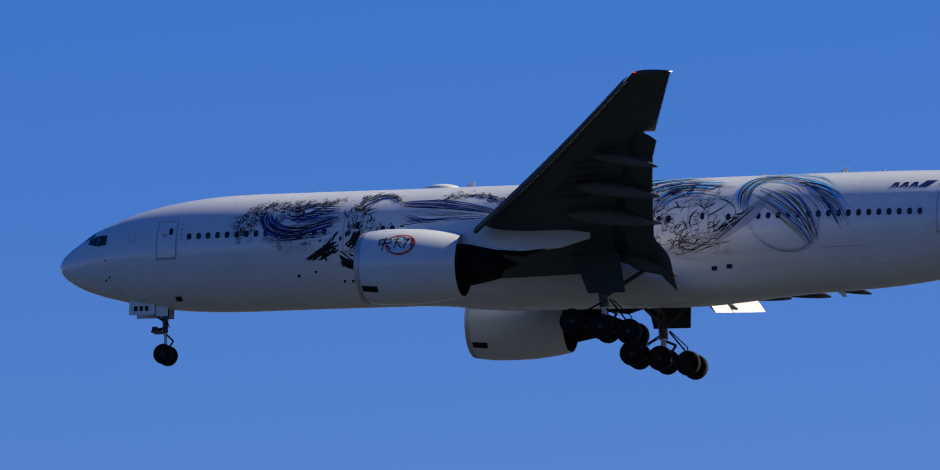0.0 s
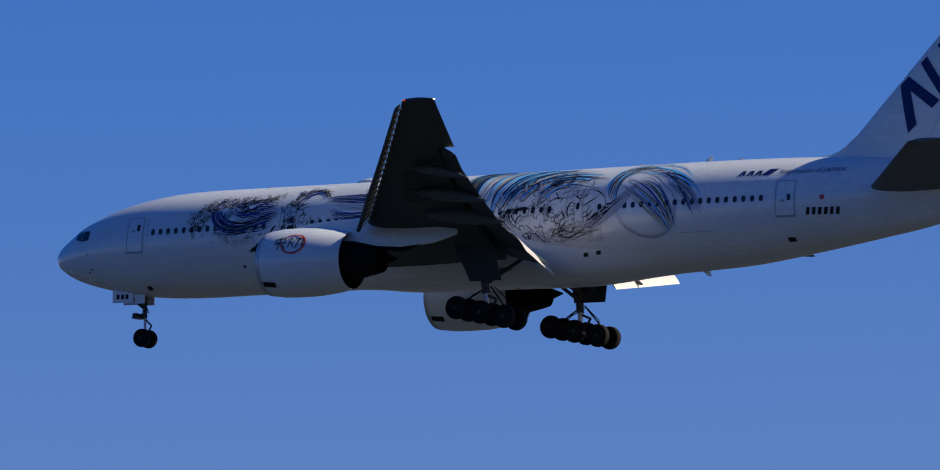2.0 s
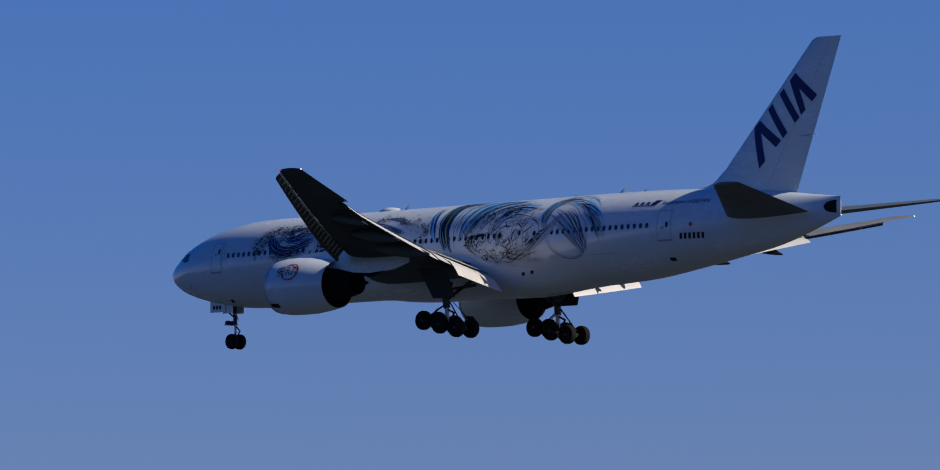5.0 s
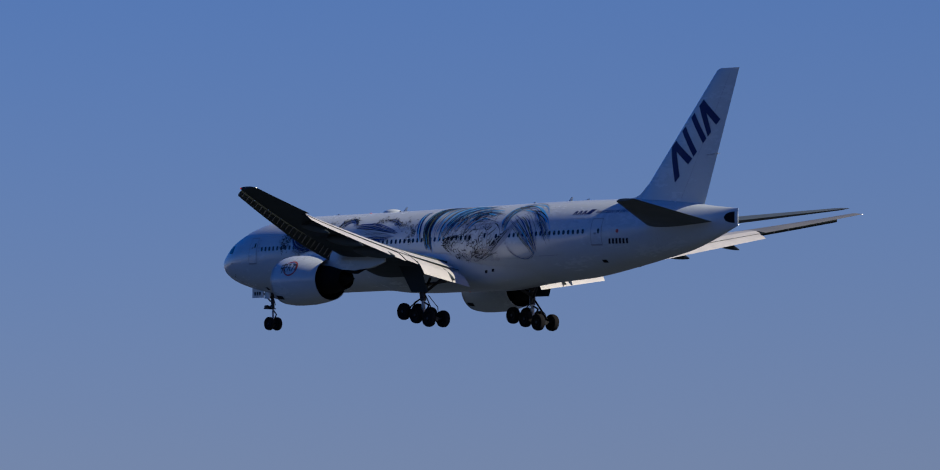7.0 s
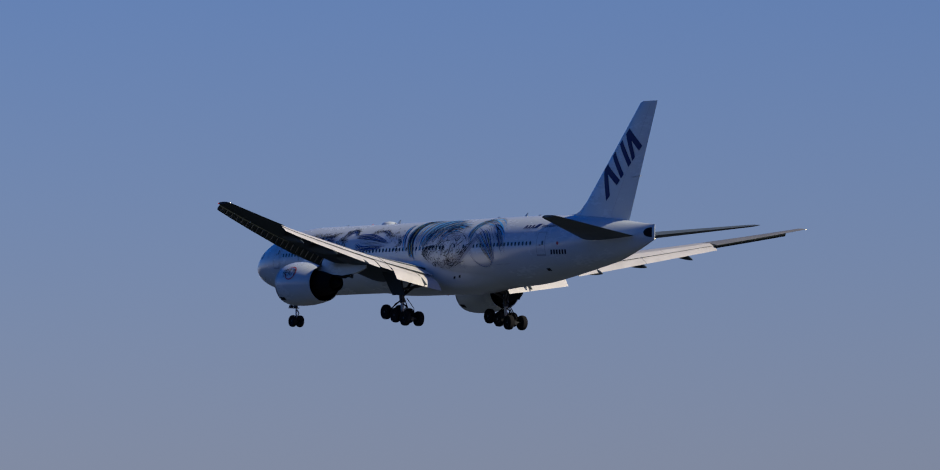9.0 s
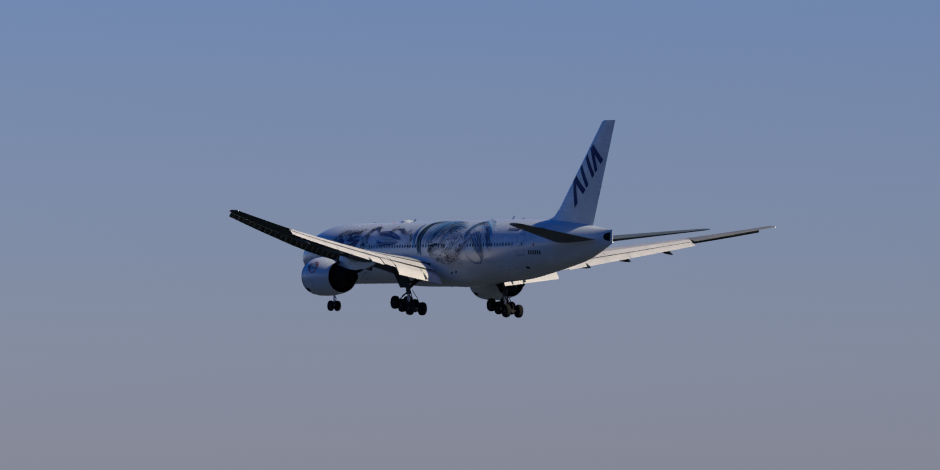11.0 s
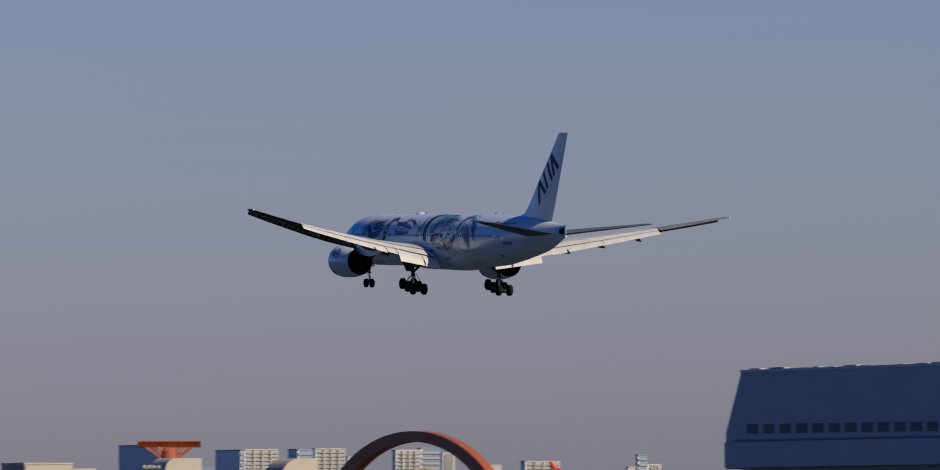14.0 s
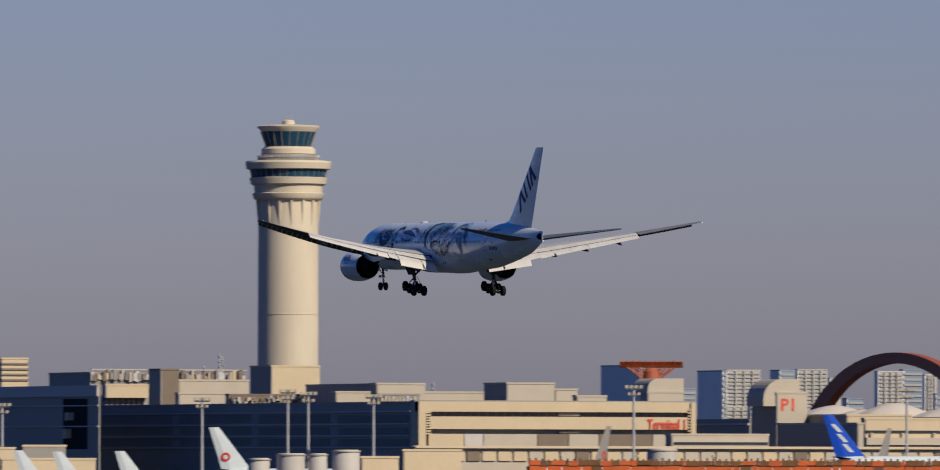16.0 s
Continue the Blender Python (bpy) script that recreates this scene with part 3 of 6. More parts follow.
def nose_gear():
    x, z = 6.02, -5.48
    leg = apart("nose_gear_leg", rod(bmesh.new(), (5.85, 0, -2.6), (5.98, 0, -4.3), 0.14), STEEL, label="steel nose gear leg with twin wheels")
    apart("piston", rod(bmesh.new(), (5.97, 0, -4.2), (6.02, 0, -5.5), 0.085), LIPM, leg)
    apart("axle", rod(bmesh.new(), (x, -0.5, z), (x, 0.5, z), 0.08), STEEL, leg)
    bm = rod(bmesh.new(), (5.98, 0, -4.35), (6.42, 0, -4.75), 0.05)
    rod(bm, (6.42, 0, -4.75), (6.08, 0, -5.3), 0.05)
    apart("torque_link", bm, STEEL, leg)
    bm = rod(bmesh.new(), (5.9, -0.2, -3.7), (4.9, -0.15, -3.0), 0.06)
    rod(bm, (5.9, 0.2, -3.7), (4.9, 0.15, -3.0), 0.06)
    apart("drag_brace", bm, STEEL, leg)
    bm = bmesh.new()
    for yy in (-0.24, 0.24):
        rod(bm, (5.35, yy, -4.15), (5.62, yy, -4.15), 0.16, 0.15)
        rod(bm, (5.55, yy, -4.15), (5.95, yy * 0.4, -4.05), 0.05)
    box(bm, (5.3, -0.4, -4.32), (5.85, 0.4, -4.24))
    apart("taxi_light", bm, STEEL, leg)
    bm = rod(bmesh.new(), (5.8, 0.12, -3.2), (6.15, 0.12, -4.0), 0.03)
    rod(bm, (6.15, -0.1, -3.0), (6.1, -0.1, -4.3), 0.03)
    apart("hydraulic_line", bm, TYRE, leg)
    for s in (-1, 1):
        wheel(leg, x, s * 0.38, z, 0.535, 0.38)
        bm = box(bmesh.new(), (4.15, s * 0.62 - 0.03, -3.42), (5.55, s * 0.62 + 0.03, -2.62))
        d = apart("gear_door", bm, WHITE, leg, "white nose gear door hanging open", False)
        bm = box(bmesh.new(), (5.6, s * 0.55 - 0.02, -3.5), (6.25, s * 0.55 + 0.02, -2.75))
        apart("gear_door", bm, WHITE, leg, "white nose gear door hanging open", False)
        bm = bmesh.new()
        for k in range(3):
            a = 4.42 + 0.3 * k
            y = s * 0.62 + s * 0.035
            box(bm, (a, min(y, y + s * 0.004), -3.22), (a + 0.2, max(y, y + s * 0.004), -2.95))
        apart("door_marking", bm, INK, leg, "dark marking bars", False)


def main_gear(side):
    y = side * 5.49
    ax = [(30.12, -5.21), (31.65, -5.51), (33.18, -5.81)]
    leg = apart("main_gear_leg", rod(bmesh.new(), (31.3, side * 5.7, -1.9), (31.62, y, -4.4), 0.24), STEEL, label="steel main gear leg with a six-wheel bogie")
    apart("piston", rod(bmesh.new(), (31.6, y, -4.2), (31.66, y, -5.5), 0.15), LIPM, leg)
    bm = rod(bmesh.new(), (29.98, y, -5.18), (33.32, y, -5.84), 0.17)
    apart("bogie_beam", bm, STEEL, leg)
    bm = rod(bmesh.new(), (31.7, y, -3.8), (30.6, side * 4.0, -2.6), 0.11)
    rod(bm, (31.7, y, -3.8), (33.6, side * 4.6, -2.3), 0.11)
    rod(bm, (31.6, y, -3.2), (31.5, side * 2.6, -2.7), 0.12)
    apart("side_brace", bm, STEEL, leg)
    bm = rod(bmesh.new(), (31.7, y, -4.5), (32.3, y, -4.75), 0.07)
    rod(bm, (32.3, y, -4.75), (31.85, y, -5.4), 0.07)
    apart("torque_link", bm, STEEL, leg)
    bm = rod(bmesh.new(), (31.75, y, -4.0), (30.1, y + side * 0.25, -4.95), 0.05)
    rod(bm, (31.9, y, -4.0), (33.2, y + side * 0.2, -5.55), 0.045)
    rod(bm, (31.8, y + side * 0.2, -4.1), (30.9, y + side * 0.3, -4.5), 0.03)
    rod(bm, (30.9, y + side * 0.3, -4.5), (30.2, y + side * 0.3, -5.1), 0.03)
    rod(bm, (32.0, y - side * 0.2, -4.0), (33.0, y - side * 0.3, -4.9), 0.03)
    rod(bm, (33.0, y - side * 0.3, -4.9), (33.1, y - side * 0.3, -5.6), 0.03)
    apart("hydraulic_line", bm, TYRE, leg)
    for x, z in ax:
        apart("axle", rod(bmesh.new(), (x, y - 0.9, z), (x, y + 0.9, z), 0.09), STEEL, leg)
        for s in (-1, 1):
            wheel(leg, x, y + s * 0.70, z, 0.66, 0.50)
    bm = bmesh.new()
    yo = y + side * 0.75
    loft(bm, [[(30.2, yo + side * 0.5, -1.7), (32.7, yo + side * 0.5, -1.8), (32.7, yo + side * 0.56, -1.8), (30.2, yo + side * 0.56, -1.7)],
              [(30.9, yo - side * 0.2, -3.75), (32.9, yo - side * 0.2, -3.75), (32.9, yo - side * 0.14, -3.75), (30.9, yo - side * 0.14, -3.75)]])
    # The door takes the same grey with shade put into it.
    apart("gear_door", bm, SHADEGREY, leg, "grey main gear door hanging beside the leg", False)


nose_gear()
main_gear(-1)
main_gear(1)

# ---- painted marks and artwork on the airliner ----
def poly_strip(bm, quad, place, rows=6, cols=2):
    """Lays a four-cornered mark on a surface: corners in mark space, place() maps them."""
    a, b, c, d = [Vector((*p, 0)) for p in quad]
    rings = []
    for i in range(rows + 1):
        s = i / rows
        l, r = a.lerp(d, s), b.lerp(c, s)
        rings.append([place(*l.lerp(r, k / cols).xy) for k in range(cols + 1)])
    loft(bm, rings, closed=False, cap=False)
    return bm


def fin_place(side):
    def place(s, h):
        x, z = 55.42 + 0.726 * s - 0.688 * h, 4.17 + 0.688 * s + 0.726 * h
        le, te = fin_edges(z)
        c, f = te - le, (x - le) / (te - le)
        f = max(0.001, min(0.999, f))
        th = 0.10 - 0.02 * (z - 2.4) / 10.32
        t = 5 * th * c * (0.2969 * math.sqrt(f) - 0.126 * f - 0.3516 * f * f + 0.2843 * f ** 3 - 0.1036 * f ** 4)
        return (x, side * (t + 0.02), z)
    return place


for side in (-1, 1):
    for quads in ((((0.0, 0), (0.72, 0), (2.18, 2.4), (1.46, 2.4)), ((1.60, 2.4), (2.18, 2.4), (2.62, 0), (1.98, 0))),
                  (((2.80, 0), (3.34, 0), (3.72, 2.4), (3.18, 2.4)), ((4.22, 0), (4.76, 0), (5.14, 2.4), (4.60, 2.4))),
                  (((4.95, 0), (5.45, 0), (6.55, 2.4), (5.85, 2.4)), ((6.0, 2.4), (6.55, 2.4), (6.83, 0), (6.2, 0)))):
        bm = bmesh.new()
        for q in quads:
            poly_strip(bm, q, fin_place(side))
        apart("tail_mark", bm, NAVY, fin_part, "navy blue slanted tail mark")
    bm = bmesh.new()
    for k in range(4):
        box(bm, (59.0 + 0.3 * k, side * (0.26 - 0.065 * k) - 0.02, 6.18 + 0.03 * k), (59.3 + 0.3 * k, side * (0.26 - 0.065 * k) + 0.02, 6.22 + 0.03 * k))
    apart("rudder_hinge", bm, SEAL, fin_part, smooth=False)
    bm = bmesh.new()
    for z in [3.0 + 0.95 * i for i in range(10)]:
        le, te = fin_edges(z)
        le2, te2 = fin_edges(z + 0.93)
        for f in (0.665,):
            q = []
            for zz, l, t in ((z, le, te), (z + 0.93, le2, te2)):
                c = t - l
                hh = 5 * (0.1 - 0.02 * (zz - 2.4) / 10.3) * c * (0.2969 * math.sqrt(f) - 0.126 * f - 0.3516 * f * f + 0.2843 * f ** 3 - 0.1036 * f ** 4) + 0.008
                q += [(l + f * c, side * hh, zz), (l + f * c + 0.035, side * hh, zz)]
            bm.faces.new([bm.verts.new(p) for p in (q[0], q[1], q[3], q[2])])
    apart("rudder_seam", bm, PALE, fin_part)


def on_body(x, z, proud=0.014, side=-1):
    return skin(x, phi_at(x, z), proud, side)


def body_marks():
    lay = lambda x, z: on_body(x, z, 0.016)
    bm = bmesh.new()
    for k in range(3):
        a = 45.85 + 0.50 * k
        poly_strip(bm, ((a, 1.93), (a + 0.15, 1.93), (a + 0.42, 2.24), (a + 0.24, 2.24)), lay, 3, 2)
        poly_strip(bm, ((a + 0.30, 1.93), (a + 0.44, 1.93), (a + 0.46, 2.24), (a + 0.34, 2.24)), lay, 3, 2)
    apart("title_mark", bm, NAVY, body, "navy blue slanted title marks")
    apart("title_slash", poly_strip(bmesh.new(), ((47.30, 1.95), (47.86, 1.95), (48.30, 2.32), (47.74, 2.32)), lay, 4, 3), NAVY, body, "navy blue slash mark")
    # lettering of the slogan
    cu = bpy.data.curves.new("slogan", "FONT")
    cu.body, cu.size, cu.resolution_u, cu.shear = "Inspiration of JAPAN", 0.44, 2, 0.15
    tmp = new("slogan", cu)
    dg = bpy.context.evaluated_depsgraph_get()
    me = bpy.data.meshes.new_from_object(tmp.evaluated_get(dg))
    bpy.data.objects.remove(tmp)
    wide = max(v.co.x for v in me.vertices)
    bm = bmesh.new()
    bm.from_mesh(me)
    for v in bm.verts:
        x, z = 48.40 + v.co.x / wide * 3.95, 2.0 + v.co.y * 0.95
        v.co = on_body(x, z, 0.018)
    apart("slogan_lettering", bm, NAVY, body, "small navy slogan lettering", False)
    # registration: plain bars
    for k in range(6):
        a = 50.2 + 0.35 * k
        apart("registration_bar", poly_strip(bmesh.new(), ((a, -0.38), (a + 0.20, -0.38), (a + 0.28, 0.02), (a + 0.08, 0.02)), lay, 3, 2), INK, body)
    apart("flag_panel", poly_strip(bmesh.new(), ((50.85, 0.34), (51.55, 0.34), (51.55, 0.80), (50.85, 0.80)), lay, 4, 3), WHITE, body)
    bm = bmesh.new()
    ring = [on_body(51.20 + 0.15 * math.cos(2 * math.pi * k / 18), 0.57 + 0.15 * math.sin(2 * math.pi * k / 18), 0.022) for k in range(18)]
    bm.faces.new([bm.verts.new(p) for p in ring])
    apart("flag_disc", bm, RED, body, "red disc of a small flag")
    # faint star emblem behind the cockpit
    bm = bmesh.new()
    for k in range(5):
        a0 = math.pi / 2 + 2 * math.pi * k / 5
        for da in (-0.32, 0.32):
            p = [(4.78 + r * math.cos(a), 0.42 + r * math.sin(a)) for r, a in ((0.33, a0), (0.33 * 0.86, a0 + da * 0.1), (0.15, a0 + da * 1.7), (0.19, a0 + da * 1.9))]
            bm.faces.new([bm.verts.new(on_body(x, z, 0.014)) for x, z in p])
    apart("star_emblem", bm, PALE, body)
    # vents, ports and panel marks
    for x, z, w, h in ((36.75, -2.34, 0.30, 0.24), (37.55, -2.25, 0.30, 0.24), (48.8, -1.76, 0.46, 0.22), (7.0, -2.85, 0.35, 0.2), (14.05, -1.95, 0.16, 0.14), (15.0, -1.77, 0.14, 0.12), (16.5, -2.25, 0.13, 0.13), (16.95, -2.25, 0.13, 0.13), (3.15, -0.74, 0.12, 0.07), (3.1, -1.75, 0.1, 0.1), (3.35, -1.62, 0.1, 0.1)):
        p = lambda a, b: on_body(a, b, 0.016) if not 20 < x < 41 else Vector((a, -(2.9 + 0.72 * 0.72) * 0.985, b + 0.0)) + Vector((0, 0.10 * (2.9 - abs(b)) - 0.27, 0))
        apart("service_vent", poly_strip(bmesh.new(), ((x, z), (x + w, z), (x + w, z + h), (x, z + h)), p, 2, 2), DARKG, body)
    for z0, x0, x1 in ((-1.15, 42.4, 44.6),):
        apart("panel_scuff", poly_strip(bmesh.new(), ((x0, z0), (x1, z0 + 0.03), (x1, z0 + 0.06), (x0, z0 + 0.05)), lay, 1, 6), PALE, body)
    # frames beside the forward door
    for k in range(4):
        apart("door_placard", poly_strip(bmesh.new(), ((7.62, 0.1 + 0.28 * k), (7.76, 0.1 + 0.28 * k), (7.76, 0.2 + 0.28 * k), (7.62, 0.2 + 0.28 * k)), lay, 1, 1), PALE, body)


body_marks()


def wing_bars():
    """Plain bars in place of the registration under the port wing."""
    for k in range(6):
        y0 = 19.6 - 0.95 * k
        bm = bmesh.new()
        rings = []
        for y in (y0, y0 - 0.55):
            c = lin(TE, y) - lin(LE, y)
            row = []
            for f in (0.26, 0.40, 0.54):
                pts = section(y, -1)[15:]
                x = lin(LE, y) + (f - 0.03 * (y0 - y)) * c
                z = min(pts, key=lambda p: abs(p[0] - x))
                j = sorted(pts, key=lambda p: abs(p[0] - x))[:2]
                t = (x - j[0][0]) / (j[1][0] - j[0][0])
                row.append((x, -y, j[0][2] + (j[1][2] - j[0][2]) * t - 0.02))
            rings.append(row)
        loft(bm, rings, closed=False, cap=False)
        apart("registration_bar", bm, INK, wing_l)


wing_bars()


def cowl_mark():
    """Red ring and dark bars on the outer face of the port cowl."""
    c = Vector((0, -9.6, -2.72))
    rad = [(20.3, 1.84), (21.0, 1.93), (22.0, 1.95), (23.2, 1.92), (24.4, 1.78)]
    place = lambda u, v: c + Vector((22.40 + u, (bez(rad, 22.40 + u) + 0.015) * math.sin(radians(-62) + v / 1.95), (bez(rad, 22.40 + u) + 0.015) * math.cos(radians(-62) + v / 1.95)))
    bm = bmesh.new()
    n = 40
    inner, outer = [], []
    for i in range(n + 1):
        a = radians(150 - 345 * i / n)
        w = 0.03 + 0.10 * math.sin(math.pi * i / n) ** 0.8
        outer.append(place(0.80 * math.cos(a), 0.66 * math.sin(a)))
        inner.append(place((0.80 - w) * math.cos(a), (0.66 - w) * math.sin(a)))
    loft(bm, [outer, inner], closed=False, cap=False)
    apart("ring_mark", bm, RED, cowl_l, "thin red ring mark on the cowl")
    bm = bmesh.new()
    for x0, y0, x1, y1, w in ((-1.15, 0.28, -0.55, 0.34, 0.07), (-1.1, -0.02, -0.5, 0.05, 0.07), (-1.12, 0.28, -1.15, -0.1, 0.06), (-0.82, 0.45, -0.95, -0.42, 0.07), (-0.55, 0.34, -0.5, 0.02, 0.06), (-0.7, -0.1, -0.45, -0.36, 0.07),
                              (-0.38, 0.3, -0.02, 0.3, 0.06), (-0.3, 0.05, 0.05, 0.08, 0.06), (-0.18, 0.45, -0.28, -0.3, 0.06), (-0.1, -0.02, 0.08, -0.28, 0.06), (0.12, 0.28, 0.62, 0.32, 0.07), (0.4, 0.38, 0.2, -0.3, 0.07), (0.62, 0.32, 0.58, -0.2, 0.07)):
        d = Vector((x1 - x0, y1 - y0)).normalized()
        nx, ny = -d.y * w / 2, d.x * w / 2
        poly_strip(bm, ((x0 + nx, y0 + ny), (x0 - nx, y0 - ny), (x1 - nx, y1 - ny), (x1 + nx, y1 + ny)), lambda u, v: place(u, v) + Vector((0, -0.008, 0.004)), 2, 1)
    apart("stroke_mark", bm, INK, cowl_l, "black brush-stroke bars")


cowl_mark()

rnd = random.Random(7)


def curl(x, f, r, turns=1.3, start=0.0, flip=1):
    """A spiral of stroke points: centre, radius in metres."""
    n = int(7 * turns) + 3
    out = []
    for i in range(n):
        a = start + flip * 2 * math.pi * turns * i / n
        k = r * (0.18 + 0.82 * i / (n - 1))
        out.append((x + k * math.cos(a), f + k * math.sin(a) / 0.054))
    return out


def artwork():
    ink, blue, cyan, pale, olive = (bmesh.new() for _ in range(5))
    pots = {"k": (ink, 0.020, 0.8), "b": (blue, 0.015, 1.3), "c": (cyan, 0.013, 1.9), "p": (pale, 0.018, 1.0), "o": (olive, 0.014, 1.1)}

    def fan(n, first, last, wide, colours, trim=0.16, wob=0.06):
        """A sheaf of strokes between two guide curves of (metres aft, degrees up)."""
        for i in range(n):
            s = i / max(1, n - 1) + rnd.uniform(-0.4, 0.4) / n
            mid = [(a[0] + (b[0] - a[0]) * s, a[1] + (b[1] - a[1]) * s) for a, b in zip(first, last)]
            u0, u1 = rnd.uniform(0, trim), 1 - rnd.uniform(0, trim)
            m = len(mid) - 1
            tx, tf = [(k, p[0]) for k, p in enumerate(mid)], [(k, p[1]) for k, p in enumerate(mid)]
            pts = []
            for k in range(m + 3):
                u = (u0 + (u1 - u0) * k / (m + 2)) * m
                pts.append((bez(tx, u) + rnd.uniform(-wob, wob), bez(tf, u) + rnd.uniform(-wob, wob) / 0.054))
            bm, proud, gain = pots[colours[i % len(colours)]]
            ribbon(bm, pts, wide * gain * rnd.uniform(0.55, 1.3), proud + 0.0002 * (i % 7))

    def foam(n, path, spread, bm, lo=0.08, hi=0.22):
        """Small curls scattered along a guide curve."""
        tx, tf = [(k, p[0]) for k, p in enumerate(path)], [(k, p[1]) for k, p in enumerate(path)]
        for _ in range(n):
            u = rnd.uniform(0, len(path) - 1)
            x, f = bez(tx, u) + rnd.gauss(0, spread), bez(tf, u) + rnd.gauss(0, spread) / 0.054
            ribbon(bm, curl(x, f, rnd.uniform(lo, hi), rnd.uniform(0.4, 1.0), rnd.uniform(0, 6.3), rnd.choice((-1, 1))), rnd.uniform(0.02, 0.05), 0.021)

    def scratch(n, x0, x1, f0, f1, bm, lo, hi, wide, angles):
        """Loose short strokes over a lozenge of the tube."""
        for _ in range(n):
            x, f = rnd.uniform(x0, x1), rnd.uniform(f0, f1)
            if abs(x - (x0 + x1) / 2) / (x1 - x0) + abs(f - (f0 + f1) / 2) / (f1 - f0) > 0.66:
                continue
            a, ln = rnd.choice(angles) + rnd.uniform(-0.35, 0.35), rnd.uniform(lo, hi)
            bow = rnd.uniform(-0.2, 0.2) * ln
            pts = [(x + ln * q * math.cos(a) - 4 * q * (1 - q) * bow * math.sin(a), f + (ln * q * math.sin(a) + 4 * q * (1 - q) * bow * math.cos(a)) / 0.054) for q in (0, 0.33, 0.67, 1)]
            ribbon(bm, pts, wide * rnd.uniform(0.5, 1.4), 0.0215)

    # --- forward waves
    outer = [(12.1, 31), (12.1, 21), (12.6, 9), (13.6, 5), (14.9, 9), (16.5, 17)]
    inner = [(12.6, 31), (12.8, 23), (13.4, 16), (14.6, 15), (15.5, 21), (16.5, 27)]
    fan(17, outer, inner, 0.085, "bbkbbpb", 0.08, 0.04)
    fan(8, outer, inner, 0.05, "k", 0.25, 0.05)
    fan(9, [(13.1, 31), (13.9, 21), (14.9, 19), (16.4, 24)], [(14.2, 25), (14.8, 32), (15.5, 36), (16.4, 35)], 0.085, "bkbbk", 0.1, 0.05)
    fan(6, [(12.9, 38), (13.8, 33), (14.9, 38), (16.6, 37)], [(12.9, 42), (13.8, 40), (15.0, 43), (16.8, 43)], 0.06, "kbk", 0.2)
    fan(7, [(12.2, 8), (13.2, 1), (14.8, 3), (16.4, 8)], [(12.7, 10), (13.8, 5), (15.2, 8), (16.5, 14)], 0.055, "kbkb", 0.2)
    top, low = [(19.5, 43), (21.2, 42), (22.9, 37), (25.3, 24)], [(19.7, 14), (21.1, 11), (22.7, 11), (24.6, 15)]
    fan(12, top, [(19.5, 34), (20.7, 33), (22.4, 29), (25.2, 21)], 0.07, "bkbpbk", 0.08, 0.04)
    fan(11, [(19.6, 28), (20.8, 19), (22.6, 19), (25.0, 19)], low, 0.062, "bkbpk", 0.1, 0.05)
    fan(5, [(20.1, 31), (21.4, 28), (22.8, 25), (24.6, 22)], [(20.2, 29), (21.0, 23), (22.6, 22), (24.8, 20)], 0.035, "kp", 0.25)
    rim = [(11.0, 8), (10.9, 19), (11.2, 30), (11.7, 38), (12.6, 46), (14.0, 43), (15.2, 46), (16.8, 49)]
    foam(170, rim, 0.20, ink, 0.06, 0.19)
    foam(60, [(11.5, 14), (11.7, 26), (12.3, 37)], 0.22, ink, 0.08, 0.24)
    foam(70, [(13.0, 38), (14.4, 36), (16.2, 40)], 0.22, ink, 0.08, 0.22)
    fan(9, [(12.4, 14), (13.6, 10), (15.0, 14), (16.5, 22)], [(13.0, 33), (13.9, 28), (15.0, 33), (16.5, 40)], 0.05, "kbkp", 0.3, 0.1)
    foam(70, [(12.3, 3), (13.3, -4), (14.9, -3)], 0.22, pale, 0.08, 0.22)
    foam(26, [(12.6, 4), (13.8, 0), (15.8, 2)], 0.14, ink, 0.06, 0.15)
    foam(90, [(21.7, 40), (22.5, 48), (23.8, 47), (25.4, 36)], 0.2, ink, 0.07, 0.22)
    fan(4, [(22.9, 46), (24.0, 44), (25.2, 30)], [(22.7, 50), (24.2, 48), (25.7, 33)], 0.06, "bk", 0.1)
    foam(70, [(25.5, 40), (26.4, 32), (27.2, 22), (26.4, 10)], 0.32, ink, 0.08, 0.26)
    for x, f, r in ((12.75, 40, 0.50), (13.0, 25, 0.42), (14.2, 30, 0.30), (17.2, 22, 0.30), (24.4, 41, 0.34)):
        for q in range(3):
            ribbon(ink if q != 1 else blue, curl(x, f, r * (1 - 0.24 * q), 1.1, rnd.uniform(0, 6.3), 1), 0.045, 0.019 + 0.0005 * q)
    # dark locks round a plain pale oval
    fan(9, [(17.1, 24), (17.3, 40), (18.3, 55), (19.4, 48), (19.7, 30)], [(17.7, 29), (17.9, 40), (18.5, 47), (19.1, 43), (19.3, 33)], 0.07, "kkb", 0.4, 0.09)
    for i in range(26):
        a = radians(200 - 190 * i / 25)
        x, f = 18.4 + 0.85 * math.cos(a), 38 + 15 * math.sin(a)
        ln = rnd.uniform(0.25, 0.7)
        ribbon(ink, [(x, f), (x + ln * 0.5 * math.cos(a + 0.5), f + ln * 9 * math.sin(a + 0.5)), (x + ln * math.cos(a - 0.1), f + ln * 17 * math.sin(a - 0.1))], rnd.uniform(0.04, 0.09), 0.0205)
    foam(46, [(16.9, 8), (17.3, 16), (17.9, 14), (19.3, 10)], 0.18, ink, 0.08, 0.22)
    scratch(40, 16.7, 18.4, 2, 34, ink, 0.2, 0.6, 0.06, (1.2, 1.9, 0.4))
